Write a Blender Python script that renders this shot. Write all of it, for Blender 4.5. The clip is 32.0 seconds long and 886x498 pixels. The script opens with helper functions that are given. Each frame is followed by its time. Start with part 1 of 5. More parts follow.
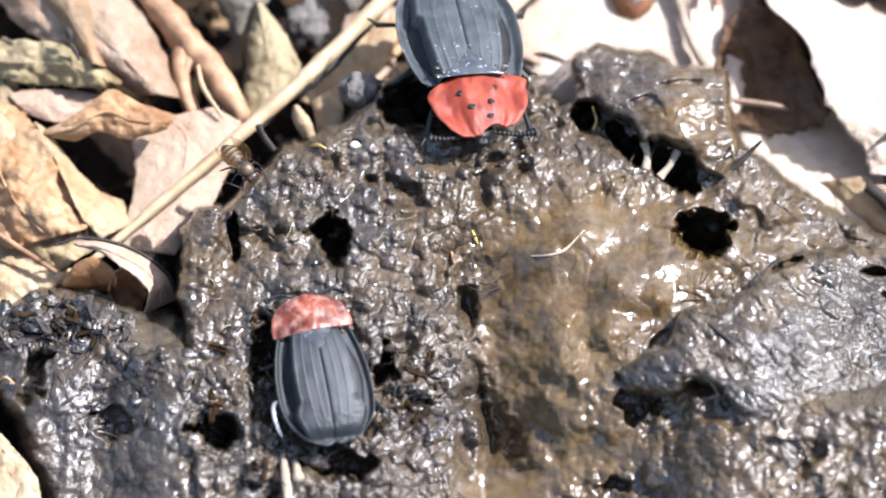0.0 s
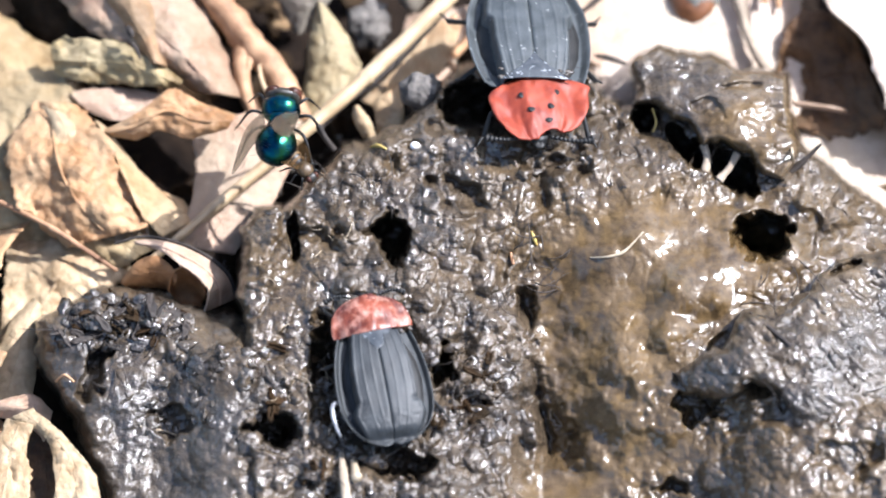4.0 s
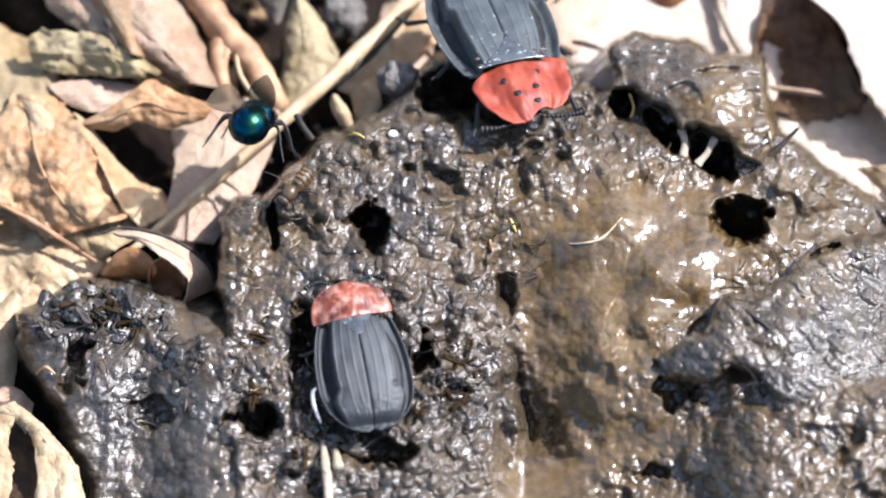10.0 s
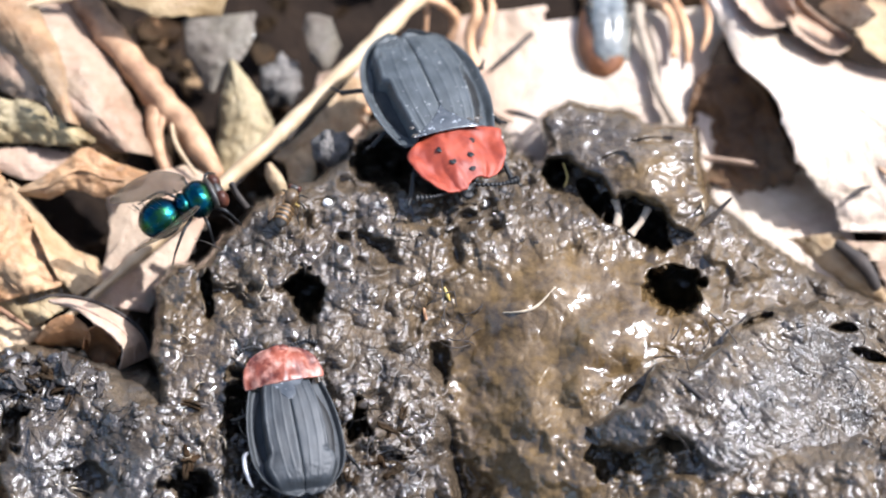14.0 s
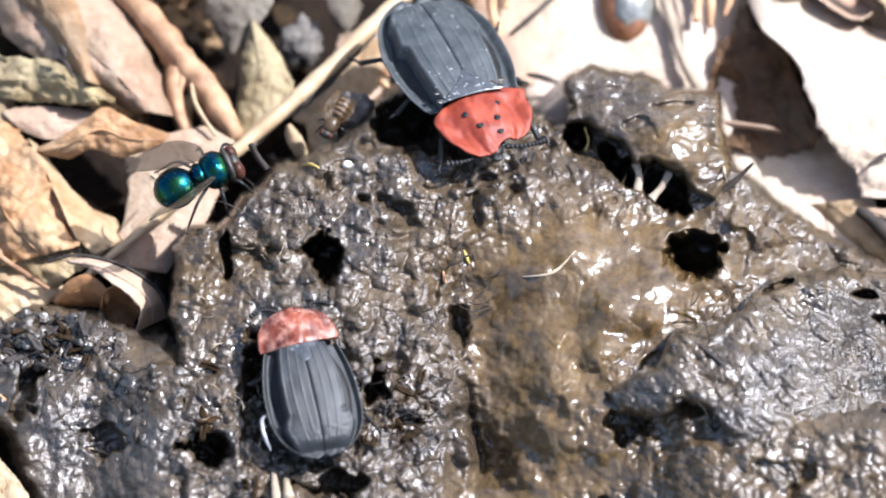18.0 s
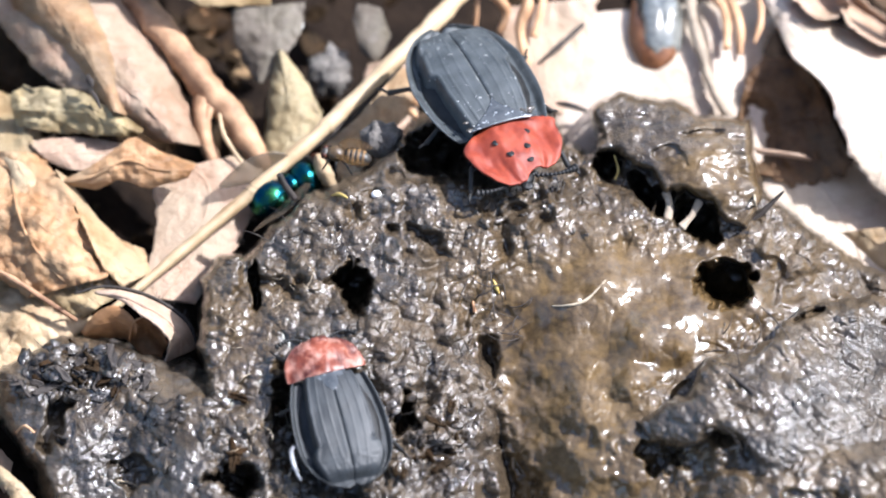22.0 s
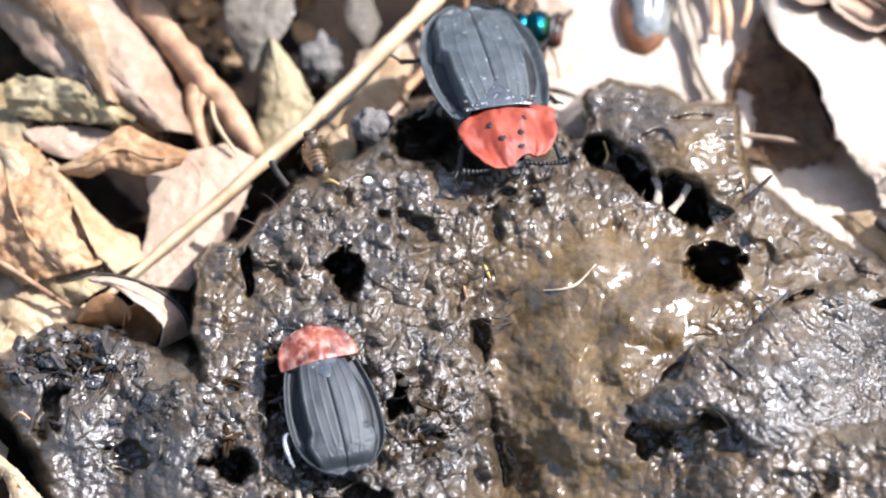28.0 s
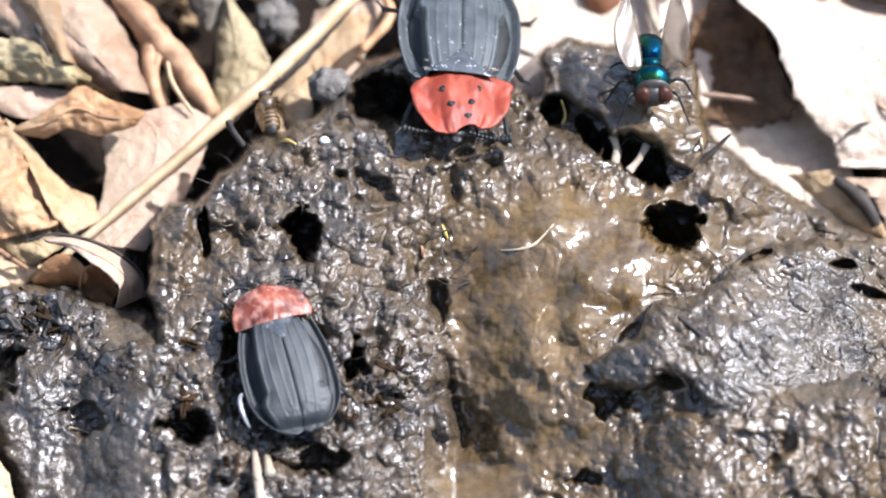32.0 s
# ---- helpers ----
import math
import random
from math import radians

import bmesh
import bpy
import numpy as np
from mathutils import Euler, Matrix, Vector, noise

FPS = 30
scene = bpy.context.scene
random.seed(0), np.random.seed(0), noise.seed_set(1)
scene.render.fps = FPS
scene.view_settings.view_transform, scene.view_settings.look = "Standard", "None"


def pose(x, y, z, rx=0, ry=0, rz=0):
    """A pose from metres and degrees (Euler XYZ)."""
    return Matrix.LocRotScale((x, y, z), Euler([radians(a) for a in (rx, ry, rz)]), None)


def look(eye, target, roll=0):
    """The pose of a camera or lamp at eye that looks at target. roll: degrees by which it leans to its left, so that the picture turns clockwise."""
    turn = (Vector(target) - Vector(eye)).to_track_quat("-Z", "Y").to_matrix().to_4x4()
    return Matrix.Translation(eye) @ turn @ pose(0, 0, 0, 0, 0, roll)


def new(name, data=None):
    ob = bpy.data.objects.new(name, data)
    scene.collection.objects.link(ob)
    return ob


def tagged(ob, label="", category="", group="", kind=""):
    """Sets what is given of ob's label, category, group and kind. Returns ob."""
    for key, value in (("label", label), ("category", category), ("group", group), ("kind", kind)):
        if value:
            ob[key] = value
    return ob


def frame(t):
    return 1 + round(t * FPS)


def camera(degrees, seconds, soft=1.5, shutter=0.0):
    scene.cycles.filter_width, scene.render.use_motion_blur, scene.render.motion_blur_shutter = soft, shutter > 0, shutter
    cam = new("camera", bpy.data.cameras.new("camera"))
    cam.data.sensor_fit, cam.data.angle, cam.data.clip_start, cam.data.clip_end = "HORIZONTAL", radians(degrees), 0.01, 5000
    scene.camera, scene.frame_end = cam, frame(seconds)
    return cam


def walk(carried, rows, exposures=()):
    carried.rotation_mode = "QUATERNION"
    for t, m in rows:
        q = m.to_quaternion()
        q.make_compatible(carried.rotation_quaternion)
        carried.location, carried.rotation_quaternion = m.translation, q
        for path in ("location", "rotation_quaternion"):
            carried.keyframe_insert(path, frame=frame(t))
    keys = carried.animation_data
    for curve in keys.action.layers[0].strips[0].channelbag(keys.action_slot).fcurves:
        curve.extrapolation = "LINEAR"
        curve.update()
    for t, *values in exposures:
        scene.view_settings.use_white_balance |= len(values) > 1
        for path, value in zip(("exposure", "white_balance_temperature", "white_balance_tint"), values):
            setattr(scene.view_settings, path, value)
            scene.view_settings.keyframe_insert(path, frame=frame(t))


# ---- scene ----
# camera: hand-held long lens, about half a metre from the subject
cam = camera(10.0, 32.0, 1.9)
cam.data.dof.use_dof, cam.data.dof.focus_distance, cam.data.dof.aperture_fstop = True, 0.4625, 21.0
PATH = [
    (0, 0.00001, -0.23274, 0.41511, 29.796, -0.600, -0.302), (0.5, 0.00001, -0.23270, 0.41505, 29.798, -0.653, -0.369), (1, 0.00001, -0.23266, 0.41498, 29.710, -0.769, -0.348),
    (1.5, 0.00001, -0.23247, 0.41464, 29.779, -0.801, -0.229), (2, 0.00000, -0.23282, 0.41526, 29.762, -0.600, -0.181), (2.5, 0.00000, -0.23283, 0.41526, 29.663, -0.401, -0.108),
    (3, 0.00000, -0.23285, 0.41530, 29.685, -0.238, 0.107), (3.5, -0.00000, -0.23316, 0.41585, 29.756, -0.217, 0.330), (5.5, 0.00000, -0.23315, 0.41584, 29.977, -0.092, 0.418),
    (6, 0.00000, -0.23332, 0.41613, 30.094, 0.075, 0.557), (6.5, 0.00000, -0.23306, 0.41567, 30.058, 0.300, 0.556), (7, -0.00000, -0.23299, 0.41554, 30.056, 0.551, 0.637),
    (7.5, 0.00001, -0.23335, 0.41617, 29.856, 0.692, 0.620), (8, 0.00000, -0.23311, 0.41576, 29.916, 0.612, 0.505), (8.5, -0.00001, -0.23255, 0.41479, 30.042, 0.308, 0.264),
    (9, 0.00000, -0.23299, 0.41555, 30.000, -0.000, 0.000), (9.5, -0.00000, -0.23309, 0.41573, 29.884, -0.198, -0.180), (10, -0.00000, -0.23339, 0.41625, 29.663, -0.088, -0.321),
    (10.5, -0.00000, -0.23381, 0.41699, 29.707, 0.014, -0.312), (11, -0.00000, -0.23384, 0.41704, 29.869, 0.071, -0.343), (11.5, -0.00001, -0.23413, 0.41752, 30.029, 0.024, -0.388),
    (12, -0.00002, -0.23466, 0.41843, 30.055, -0.089, -0.519), (12.5, -0.00002, -0.23462, 0.41834, 30.198, -0.145, -0.577), (13, -0.00002, -0.23407, 0.41740, 30.222, -0.228, -0.543),
    (13.5, -0.00003, -0.23429, 0.41777, 30.333, -0.390, -0.483), (14, -0.00004, -0.23411, 0.41745, 30.444, -0.828, -0.538), (14.4, 0.00000, -0.23299, 0.41555, 30.559, -1.195, -0.705),
    (14.5, -0.00004, -0.23381, 0.41694, 30.579, -1.361, -0.631), (16.5, -0.00001, -0.23319, 0.41590, 30.064, -0.941, -0.242), (17, -0.00002, -0.23354, 0.41650, 30.177, -0.933, -0.120),
    (17.5, -0.00001, -0.23336, 0.41620, 30.074, -0.930, -0.056), (18, -0.00001, -0.23327, 0.41603, 30.017, -0.884, 0.002), (18.5, 0.00001, -0.23262, 0.41490, 29.959, -0.788, -0.115),
    (19, -0.00001, -0.23333, 0.41614, 30.065, -0.648, -0.129), (19.5, -0.00000, -0.23323, 0.41597, 30.149, -0.564, -0.122), (20, -0.00000, -0.23305, 0.41566, 30.032, -0.511, -0.125),
    (20.5, 0.00001, -0.23258, 0.41485, 30.067, -0.495, -0.091), (21, 0.00000, -0.23278, 0.41518, 30.105, -0.568, -0.129), (21.5, 0.00001, -0.23248, 0.41468, 30.239, -0.617, -0.114),
    (22, 0.00001, -0.23221, 0.41422, 30.352, -0.474, -0.040), (22.5, 0.00001, -0.23214, 0.41409, 30.156, -0.211, -0.064), (23, 0.00001, -0.23150, 0.41299, 30.139, -0.217, -0.012),
    (23.5, 0.00001, -0.23199, 0.41381, 29.926, -0.162, -0.096), (24, 0.00001, -0.23189, 0.41364, 29.775, -0.067, -0.224), (24.5, 0.00000, -0.23215, 0.41409, 29.878, 0.008, -0.193),
    (25, 0.00000, -0.23222, 0.41421, 29.942, -0.093, -0.182), (25.5, 0.00002, -0.23182, 0.41351, 29.864, -0.330, -0.306), (27.5, -0.00001, -0.23344, 0.41633, 30.047, -0.310, -0.408),
    (28, -0.00002, -0.23397, 0.41724, 30.190, -0.385, -0.391), (28.5, -0.00004, -0.23475, 0.41856, 30.364, -0.378, -0.494), (29, -0.00007, -0.23518, 0.41928, 30.441, -0.672, -0.723),
    (29.5, -0.00006, -0.23460, 0.41827, 30.574, -0.809, -0.864), (30, -0.00002, -0.23376, 0.41685, 30.573, -0.495, -0.582), (30.5, -0.00001, -0.23362, 0.41662, 30.468, -0.413, -0.616),
    (31, 0.00000, -0.23298, 0.41554, 30.015, -0.534, -0.649), (31.5, 0.00000, -0.23293, 0.41545, 29.788, -0.701, -0.701), (32, -0.00001, -0.23318, 0.41589, 29.739, -0.758, -0.710),
]
EXPOSURE = 1.22
walk(cam, [(t, pose(x, y, z, rx, ry, rz)) for t, x, y, z, rx, ry, rz in PATH], exposures=[(t, EXPOSURE + more, 6080, 10) for t, more in ((0, 0.03), (3, 0.06), (6.5, 0.08), (10, -0.02), (12, 0.0), (17, -0.06), (20, 0.0), (24, -0.02), (27.5, 0.06), (29, 0.12), (30, 0.0), (32, 0.0))])
# ---- light ----
world = bpy.data.worlds.new("sky")
scene.world = world
world.use_nodes = True
wn = world.node_tree
sky = wn.nodes.new("ShaderNodeTexSky")
sky.sky_type, sky.sun_disc = "NISHITA", False
SUN = Vector((0.58, 0.20, 0.79)).normalized()
sky.sun_elevation = math.asin(SUN.z)
sky.sun_rotation = math.atan2(SUN.x, SUN.y)
sky.air_density, sky.dust_density, sky.ozone_density = 0.9, 2.2, 0.7
wn.links.new(sky.outputs[0], wn.nodes["Background"].inputs[0])
wn.nodes["Background"].inputs[1].default_value = 0.145
sun_data = bpy.data.lights.new("sun", "SUN")
sun_data.energy, sun_data.angle, sun_data.color = 5.0, radians(0.55), (1.0, 0.995, 1.035)
sun = new("sun", sun_data)
sun.matrix_world = look(SUN * 3, (0, 0, 0))

# ---- plan ----
# A survey grid lies on the slope through (0, 0, 12 mm) that faces the standing point;
# one step is 0.052 mm, a counts across and b down, (784, 441) is its middle.
MM = 0.001
STEP = 0.052 * MM
AHEAD = Vector((0, math.cos(radians(60)), -math.sin(radians(60))))
UPWARD = Vector((0, math.sin(radians(60)), math.cos(radians(60))))
MIDDLE = Vector((0, 0, 12 * MM))
STAND = MIDDLE - AHEAD * 0.46599


def spot(a, b, z):
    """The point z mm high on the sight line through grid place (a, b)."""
    p = MIDDLE + Vector((1, 0, 0)) * ((a - 784) * STEP) + UPWARD * ((441 - b) * STEP)
    way = p - STAND
    return STAND + way * ((z * MM - STAND.z) / way.z)


def spots(a, b, z):
    """spot() for arrays; returns x, y, z arrays in metres."""
    px = (a - 784) * STEP
    py = UPWARD.y * (441 - b) * STEP
    pz = MIDDLE.z + UPWARD.z * (441 - b) * STEP
    k = (z * MM - STAND.z) / (pz - STAND.z)
    return px * k, STAND.y + (py - STAND.y) * k, z * MM


# ---- noise for relief ----
def value_noise(x, y, seed):
    table = np.random.RandomState(seed).rand(128, 128)
    xi, yi = np.floor(x).astype(int), np.floor(y).astype(int)
    fx, fy = x - xi, y - yi
    fx, fy = fx * fx * (3 - 2 * fx), fy * fy * (3 - 2 * fy)
    t = lambda i, j: table[(xi + i) % 128, (yi + j) % 128]
    return (t(0, 0) * (1 - fx) + t(1, 0) * fx) * (1 - fy) + (t(0, 1) * (1 - fx) + t(1, 1) * fx) * fy


def fractal(x, y, size, octaves, seed, gain=0.5):
    """Sum of value noise, about -1 to 1; size is the largest wavelength."""
    total, amp, norm = 0, 1.0, 0.0
    for k in range(octaves):
        total = total + amp * (2 * value_noise(x / size * 2**k + 17.3 * k, y / size * 2**k + 5.1 * k, seed + k) - 1)
        norm += amp
        amp *= gain
    return total / norm


def smooth(lo, hi, x):
    t = np.clip((x - lo) / (hi - lo), 0, 1)
    return t * t * (3 - 2 * t)


# ---- material kit ----
def material(name, rough=0.6, metallic=0.0):
    m = bpy.data.materials.new(name)
    m.use_nodes = True
    b = m.node_tree.nodes["Principled BSDF"]
    b.inputs["Roughness"].default_value = rough
    b.inputs["Metallic"].default_value = metallic
    return m, m.node_tree, b


def node(tree, kind, **values):
    n = tree.nodes.new(kind)
    for key, value in values.items():
        n.inputs[key.replace("_", " ")].default_value = value
    return n


def coords(tree):
    return tree.nodes.new("ShaderNodeTexCoord").outputs["Object"]


def grain(tree, scale, detail=4.0, rough=0.6, at=None):
    n = node(tree, "ShaderNodeTexNoise", Scale=scale, Detail=detail, Roughness=rough)
    tree.links.new(at or coords(tree), n.inputs["Vector"])
    return n.outputs[0]


def ramp(tree, fac, stops):
    n = tree.nodes.new("ShaderNodeValToRGB")
    e = n.color_ramp.elements
    while len(e) < len(stops):
        e.new(0.5)
    for el, (pos, col) in zip(e, stops):
        el.position, el.color = pos, (*col, 1) if len(col) == 3 else col
    tree.links.new(fac, n.inputs[0])
    return n.outputs[0]


def mix(tree, fac, c1, c2, mode="MIX"):
    n = tree.nodes.new("ShaderNodeMix")
    n.data_type, n.blend_type = "RGBA", mode
    for sock, v in ((n.inputs[0], fac), (n.inputs[6], c1), (n.inputs[7], c2)):
        if isinstance(v, (int, float)):
            sock.default_value = v
        elif isinstance(v, tuple):
            sock.default_value = (*v, 1)
        else:
            tree.links.new(v, sock)
    return n.outputs[2]


def maths(tree, op, x, y=0.0, z=None):
    n = tree.nodes.new("ShaderNodeMath")
    n.operation = op
    for sock, v in zip(n.inputs, (x, y, z)):
        if v is None:
            continue
        if isinstance(v, (int, float)):
            sock.default_value = v
        else:
            tree.links.new(v, sock)
    return n.outputs[0]


def bump(tree, bsdf, height, strength, distance, under=None):
    n = node(tree, "ShaderNodeBump", Strength=strength, Distance=distance)
    tree.links.new(height, n.inputs["Height"])
    if under:
        tree.links.new(under, n.inputs["Normal"])
    tree.links.new(n.outputs[0], bsdf.inputs["Normal"])
    return n.outputs[0]


def plain(name, dark, light, size, rough, relief=0.0, metallic=0.0):
    """Two-tone material with blotches of the given size in mm, and fine grain."""
    m, t, b = material(name, rough, metallic)
    big = grain(t, 1000 / size, 3.0)
    fine = grain(t, 6000 / size, 3.0)
    fac = maths(t, "ADD", maths(t, "MULTIPLY", big, 0.65), maths(t, "MULTIPLY", fine, 0.35))
    t.links.new(ramp(t, fac, [(0.35, dark), (0.65, light)]), b.inputs["Base Color"])
    if relief:
        bump(t, b, fac, 0.8, relief * MM)
    return m


# ---- mesh kit ----
def mesh_of(name, verts, faces, mat, smooth_faces=True):
    me = bpy.data.meshes.new(name)
    me.from_pydata([tuple(v) for v in verts], [], faces)
    me.validate()
    if smooth_faces:
        me.polygons.foreach_set("use_smooth", [True] * len(me.polygons))
    if mat:
        me.materials.append(mat)
    return me


def part(name, data, parent, label=""):
    ob = new(name, data)
    ob.parent = parent
    if label:
        ob["label"] = label
    return ob


def thing(name, data, label, category, group="", kind="", at=None):
    ob = new(name, data)
    if at is not None:
        ob.matrix_world = at
    return tagged(ob, label, category, group, kind)


def spline(points, s):
    """Point at 0..1 on a smooth line through the points (tuples of any length)."""
    n = len(points) - 1
    x = min(max(s, 0.0), 1.0) * n
    i = min(int(x), n - 1)
    f = x - i
    p = [points[min(max(k, 0), n)] for k in (i - 1, i, i + 1, i + 2)]
    return [0.5 * (2 * b + (c - a) * f + (2 * a - 5 * b + 4 * c - d) * f * f + (3 * b - a - 3 * c + d) * f**3) for a, b, c, d in zip(*p)]


def join(*pieces):
    """Joins (verts, faces) pairs."""
    verts, faces = [], []
    for v, f in pieces:
        base = len(verts)
        verts += [Vector(p) for p in v]
        faces += [[base + i for i in face] for face in f]
    return verts, faces


def tube(points, radii, sides=8, steps=6):
    """A round-ended tube along a smooth line; points in metres, radii in mm."""
    n = (len(points) - 1) * steps
    verts, faces, last = [], [], None
    line = [Vector(spline([tuple(p) for p in points], i / n)) for i in range(n + 1)]
    for i, p in enumerate(line):
        way = (line[min(i + 1, n)] - line[max(i - 1, 0)]).normalized()
        side = way.orthogonal().normalized() if last is None else (last - way * last.dot(way)).normalized()
        last = side
        other = way.cross(side)
        r = spline([(q,) for q in radii], i / n)[0] * MM
        for k in range(sides):
            a = 2 * math.pi * k / sides
            verts.append(p + (side * math.cos(a) + other * math.sin(a)) * r)
    for i in range(n):
        for k in range(sides):
            j = (k + 1) % sides
            faces.append([i * sides + k, i * sides + j, (i + 1) * sides + j, (i + 1) * sides + k])
    for ring, flip in ((0, True), (n, False)):
        c = len(verts)
        way = (line[1] - line[0]) if flip else (line[-1] - line[-2])
        r = radii[0] if flip else radii[-1]
        verts.append(line[ring] + way.normalized() * (r * MM * 0.5) * (-1 if flip else 1))
        for k in range(sides):
            j = (k + 1) % sides
            faces.append([ring * sides + (j if flip else k), ring * sides + (k if flip else j), c])
    return verts, faces


def blob(centre, size, rough=0.0, seed=0, rings=12, sides=18, freq=1.5):
    """A lumpy ellipsoid; centre and half sizes in metres."""
    verts, faces = [], []
    for i in range(rings + 1):
        th = math.pi * i / rings
        for k in range(sides):
            ph = 2 * math.pi * k / sides
            d = Vector((math.sin(th) * math.cos(ph), math.sin(th) * math.sin(ph), math.cos(th)))
            s = 1 + rough * noise.noise(d * freq + Vector((seed * 7.1, 0, 0))) + 0.4 * rough * noise.noise(d * freq * 3 + Vector((seed * 3.1, 5, 0)))
            verts.append(Vector(centre) + Vector((d.x * size[0], d.y * size[1], d.z * size[2])) * s)
    for i in range(rings):
        for k in range(sides):
            j = (k + 1) % sides
            faces.append([i * sides + k, (i + 1) * sides + k, (i + 1) * sides + j, i * sides + j])
    return verts, faces


def sheet(fn, nu, nv, thick):
    """A closed thin shell over fn(r, s), r and s in 0..1; thick in mm. Returns verts, faces, uvs."""
    top = [[fn(i / nu, j / nv) for i in range(nu + 1)] for j in range(nv + 1)]
    verts, uvs = [], []
    for layer in (0, 1):
        for j in range(nv + 1):
            for i in range(nu + 1):
                du = top[j][min(i + 1, nu)] - top[j][max(i - 1, 0)]
                dv = top[min(j + 1, nv)][i] - top[max(j - 1, 0)][i]
                nrm = du.cross(dv)
                nrm = nrm.normalized() if nrm.length > 1e-12 else Vector((0, 0, 1))
                verts.append(top[j][i] - nrm * (thick * MM * layer))
                uvs.append((i / nu, j / nv))
    w = nu + 1
    base = w * (nv + 1)
    faces = []
    for j in range(nv):
        for i in range(nu):
            a = j * w + i
            faces.append([a, a + 1, a + w + 1, a + w])
            faces.append([base + a, base + a + w, base + a + w + 1, base + a + 1])
    rim = [i for i in range(nu + 1)] + [j * w + nu for j in range(1, nv + 1)] + [nv * w + i for i in range(nu - 1, -1, -1)] + [j * w for j in range(nv - 1, 0, -1)]
    for a, b in zip(rim, rim[1:] + rim[:1]):
        faces.append([b, a, base + a, base + b])
    return verts, faces, uvs


def sheet_mesh(name, fn, nu, nv, thick, mat):
    verts, faces, uvs = sheet(fn, nu, nv, thick)
    me = bpy.data.meshes.new(name)
    me.from_pydata([tuple(v) for v in verts], [], faces)
    me.polygons.foreach_set("use_smooth", [True] * len(me.polygons))
    layer = me.uv_layers.new(name="UVMap")
    idx = np.empty(len(me.loops), dtype=np.int32)
    me.loops.foreach_get("vertex_index", idx)
    layer.data.foreach_set("uv", np.array(uvs, dtype=np.float32)[idx].ravel())
    me.materials.append(mat)
    return me


# ---- materials ----
def dung_material(name, rough_dark, rough_light, wet_dark, wet_light):
    m, t, b = material(name, 0.4)
    at = coords(t)
    wet = t.nodes.new("ShaderNodeAttribute")
    wet.attribute_name = "wet"
    dull = t.nodes.new("ShaderNodeAttribute")
    dull.attribute_name = "dull"
    n1, n2, n3 = grain(t, 190, 5.0, 0.65, at), grain(t, 1100, 5.0, 0.65, at), grain(t, 3400, 2.0, 0.55, at)
    film = grain(t, 420, 4.0, 0.6, at)
    blot = maths(t, "ADD", maths(t, "MULTIPLY", n1, 0.5), maths(t, "MULTIPLY", n2, 0.5))
    dry = ramp(t, blot, [(0.36, rough_dark), (0.64, rough_light)])
    slick = ramp(t, blot, [(0.36, wet_dark), (0.62, wet_light)])
    t.links.new(mix(t, wet.outputs["Fac"], dry, slick), b.inputs["Base Color"])
    t.links.new(maths(t, "MULTIPLY_ADD", n2, 0.3, 0.22), b.inputs["Roughness"])
    t.links.new(maths(t, "MULTIPLY_ADD", wet.outputs["Fac"], -0.32, 0.40), b.inputs["Specular IOR Level"])
    patch = ramp(t, film, [(0.40, (0.18, 0.18, 0.18)), (0.54, (1, 1, 1))])
    shine = maths(t, "MULTIPLY", patch, maths(t, "SUBTRACT", 1.0, dull.outputs["Fac"]))
    t.links.new(shine, b.inputs["Coat Weight"])
    b.inputs["Coat IOR"].default_value = 1.62
    t.links.new(maths(t, "MULTIPLY_ADD", n3, 0.16, 0.04), b.inputs["Coat Roughness"])
    amount = maths(t, "SUBTRACT", 1.0, maths(t, "MULTIPLY", wet.outputs["Fac"], 0.84))
    b1, b2 = grain(t, 6200, 0.5, 0.5, at), grain(t, 2800, 0.5, 0.5, at)
    h = maths(t, "MULTIPLY", maths(t, "ADD", maths(t, "MULTIPLY", b1, 0.7), maths(t, "MULTIPLY", b2, 0.6)), amount)
    nrm = bump(t, b, h, 1.0, 0.125 * MM)
    t.links.new(nrm, b.inputs["Coat Normal"])
    return m


DUNG = dung_material("wet dung", (0.012, 0.0083, 0.0050), (0.090, 0.064, 0.039), (0.040, 0.0240, 0.0095), (0.124, 0.079, 0.034))
DUNG_GREY = dung_material("greyish fibrous dung", (0.010, 0.0076, 0.0054), (0.078, 0.060, 0.042), (0.036, 0.0225, 0.0095), (0.115, 0.074, 0.033))


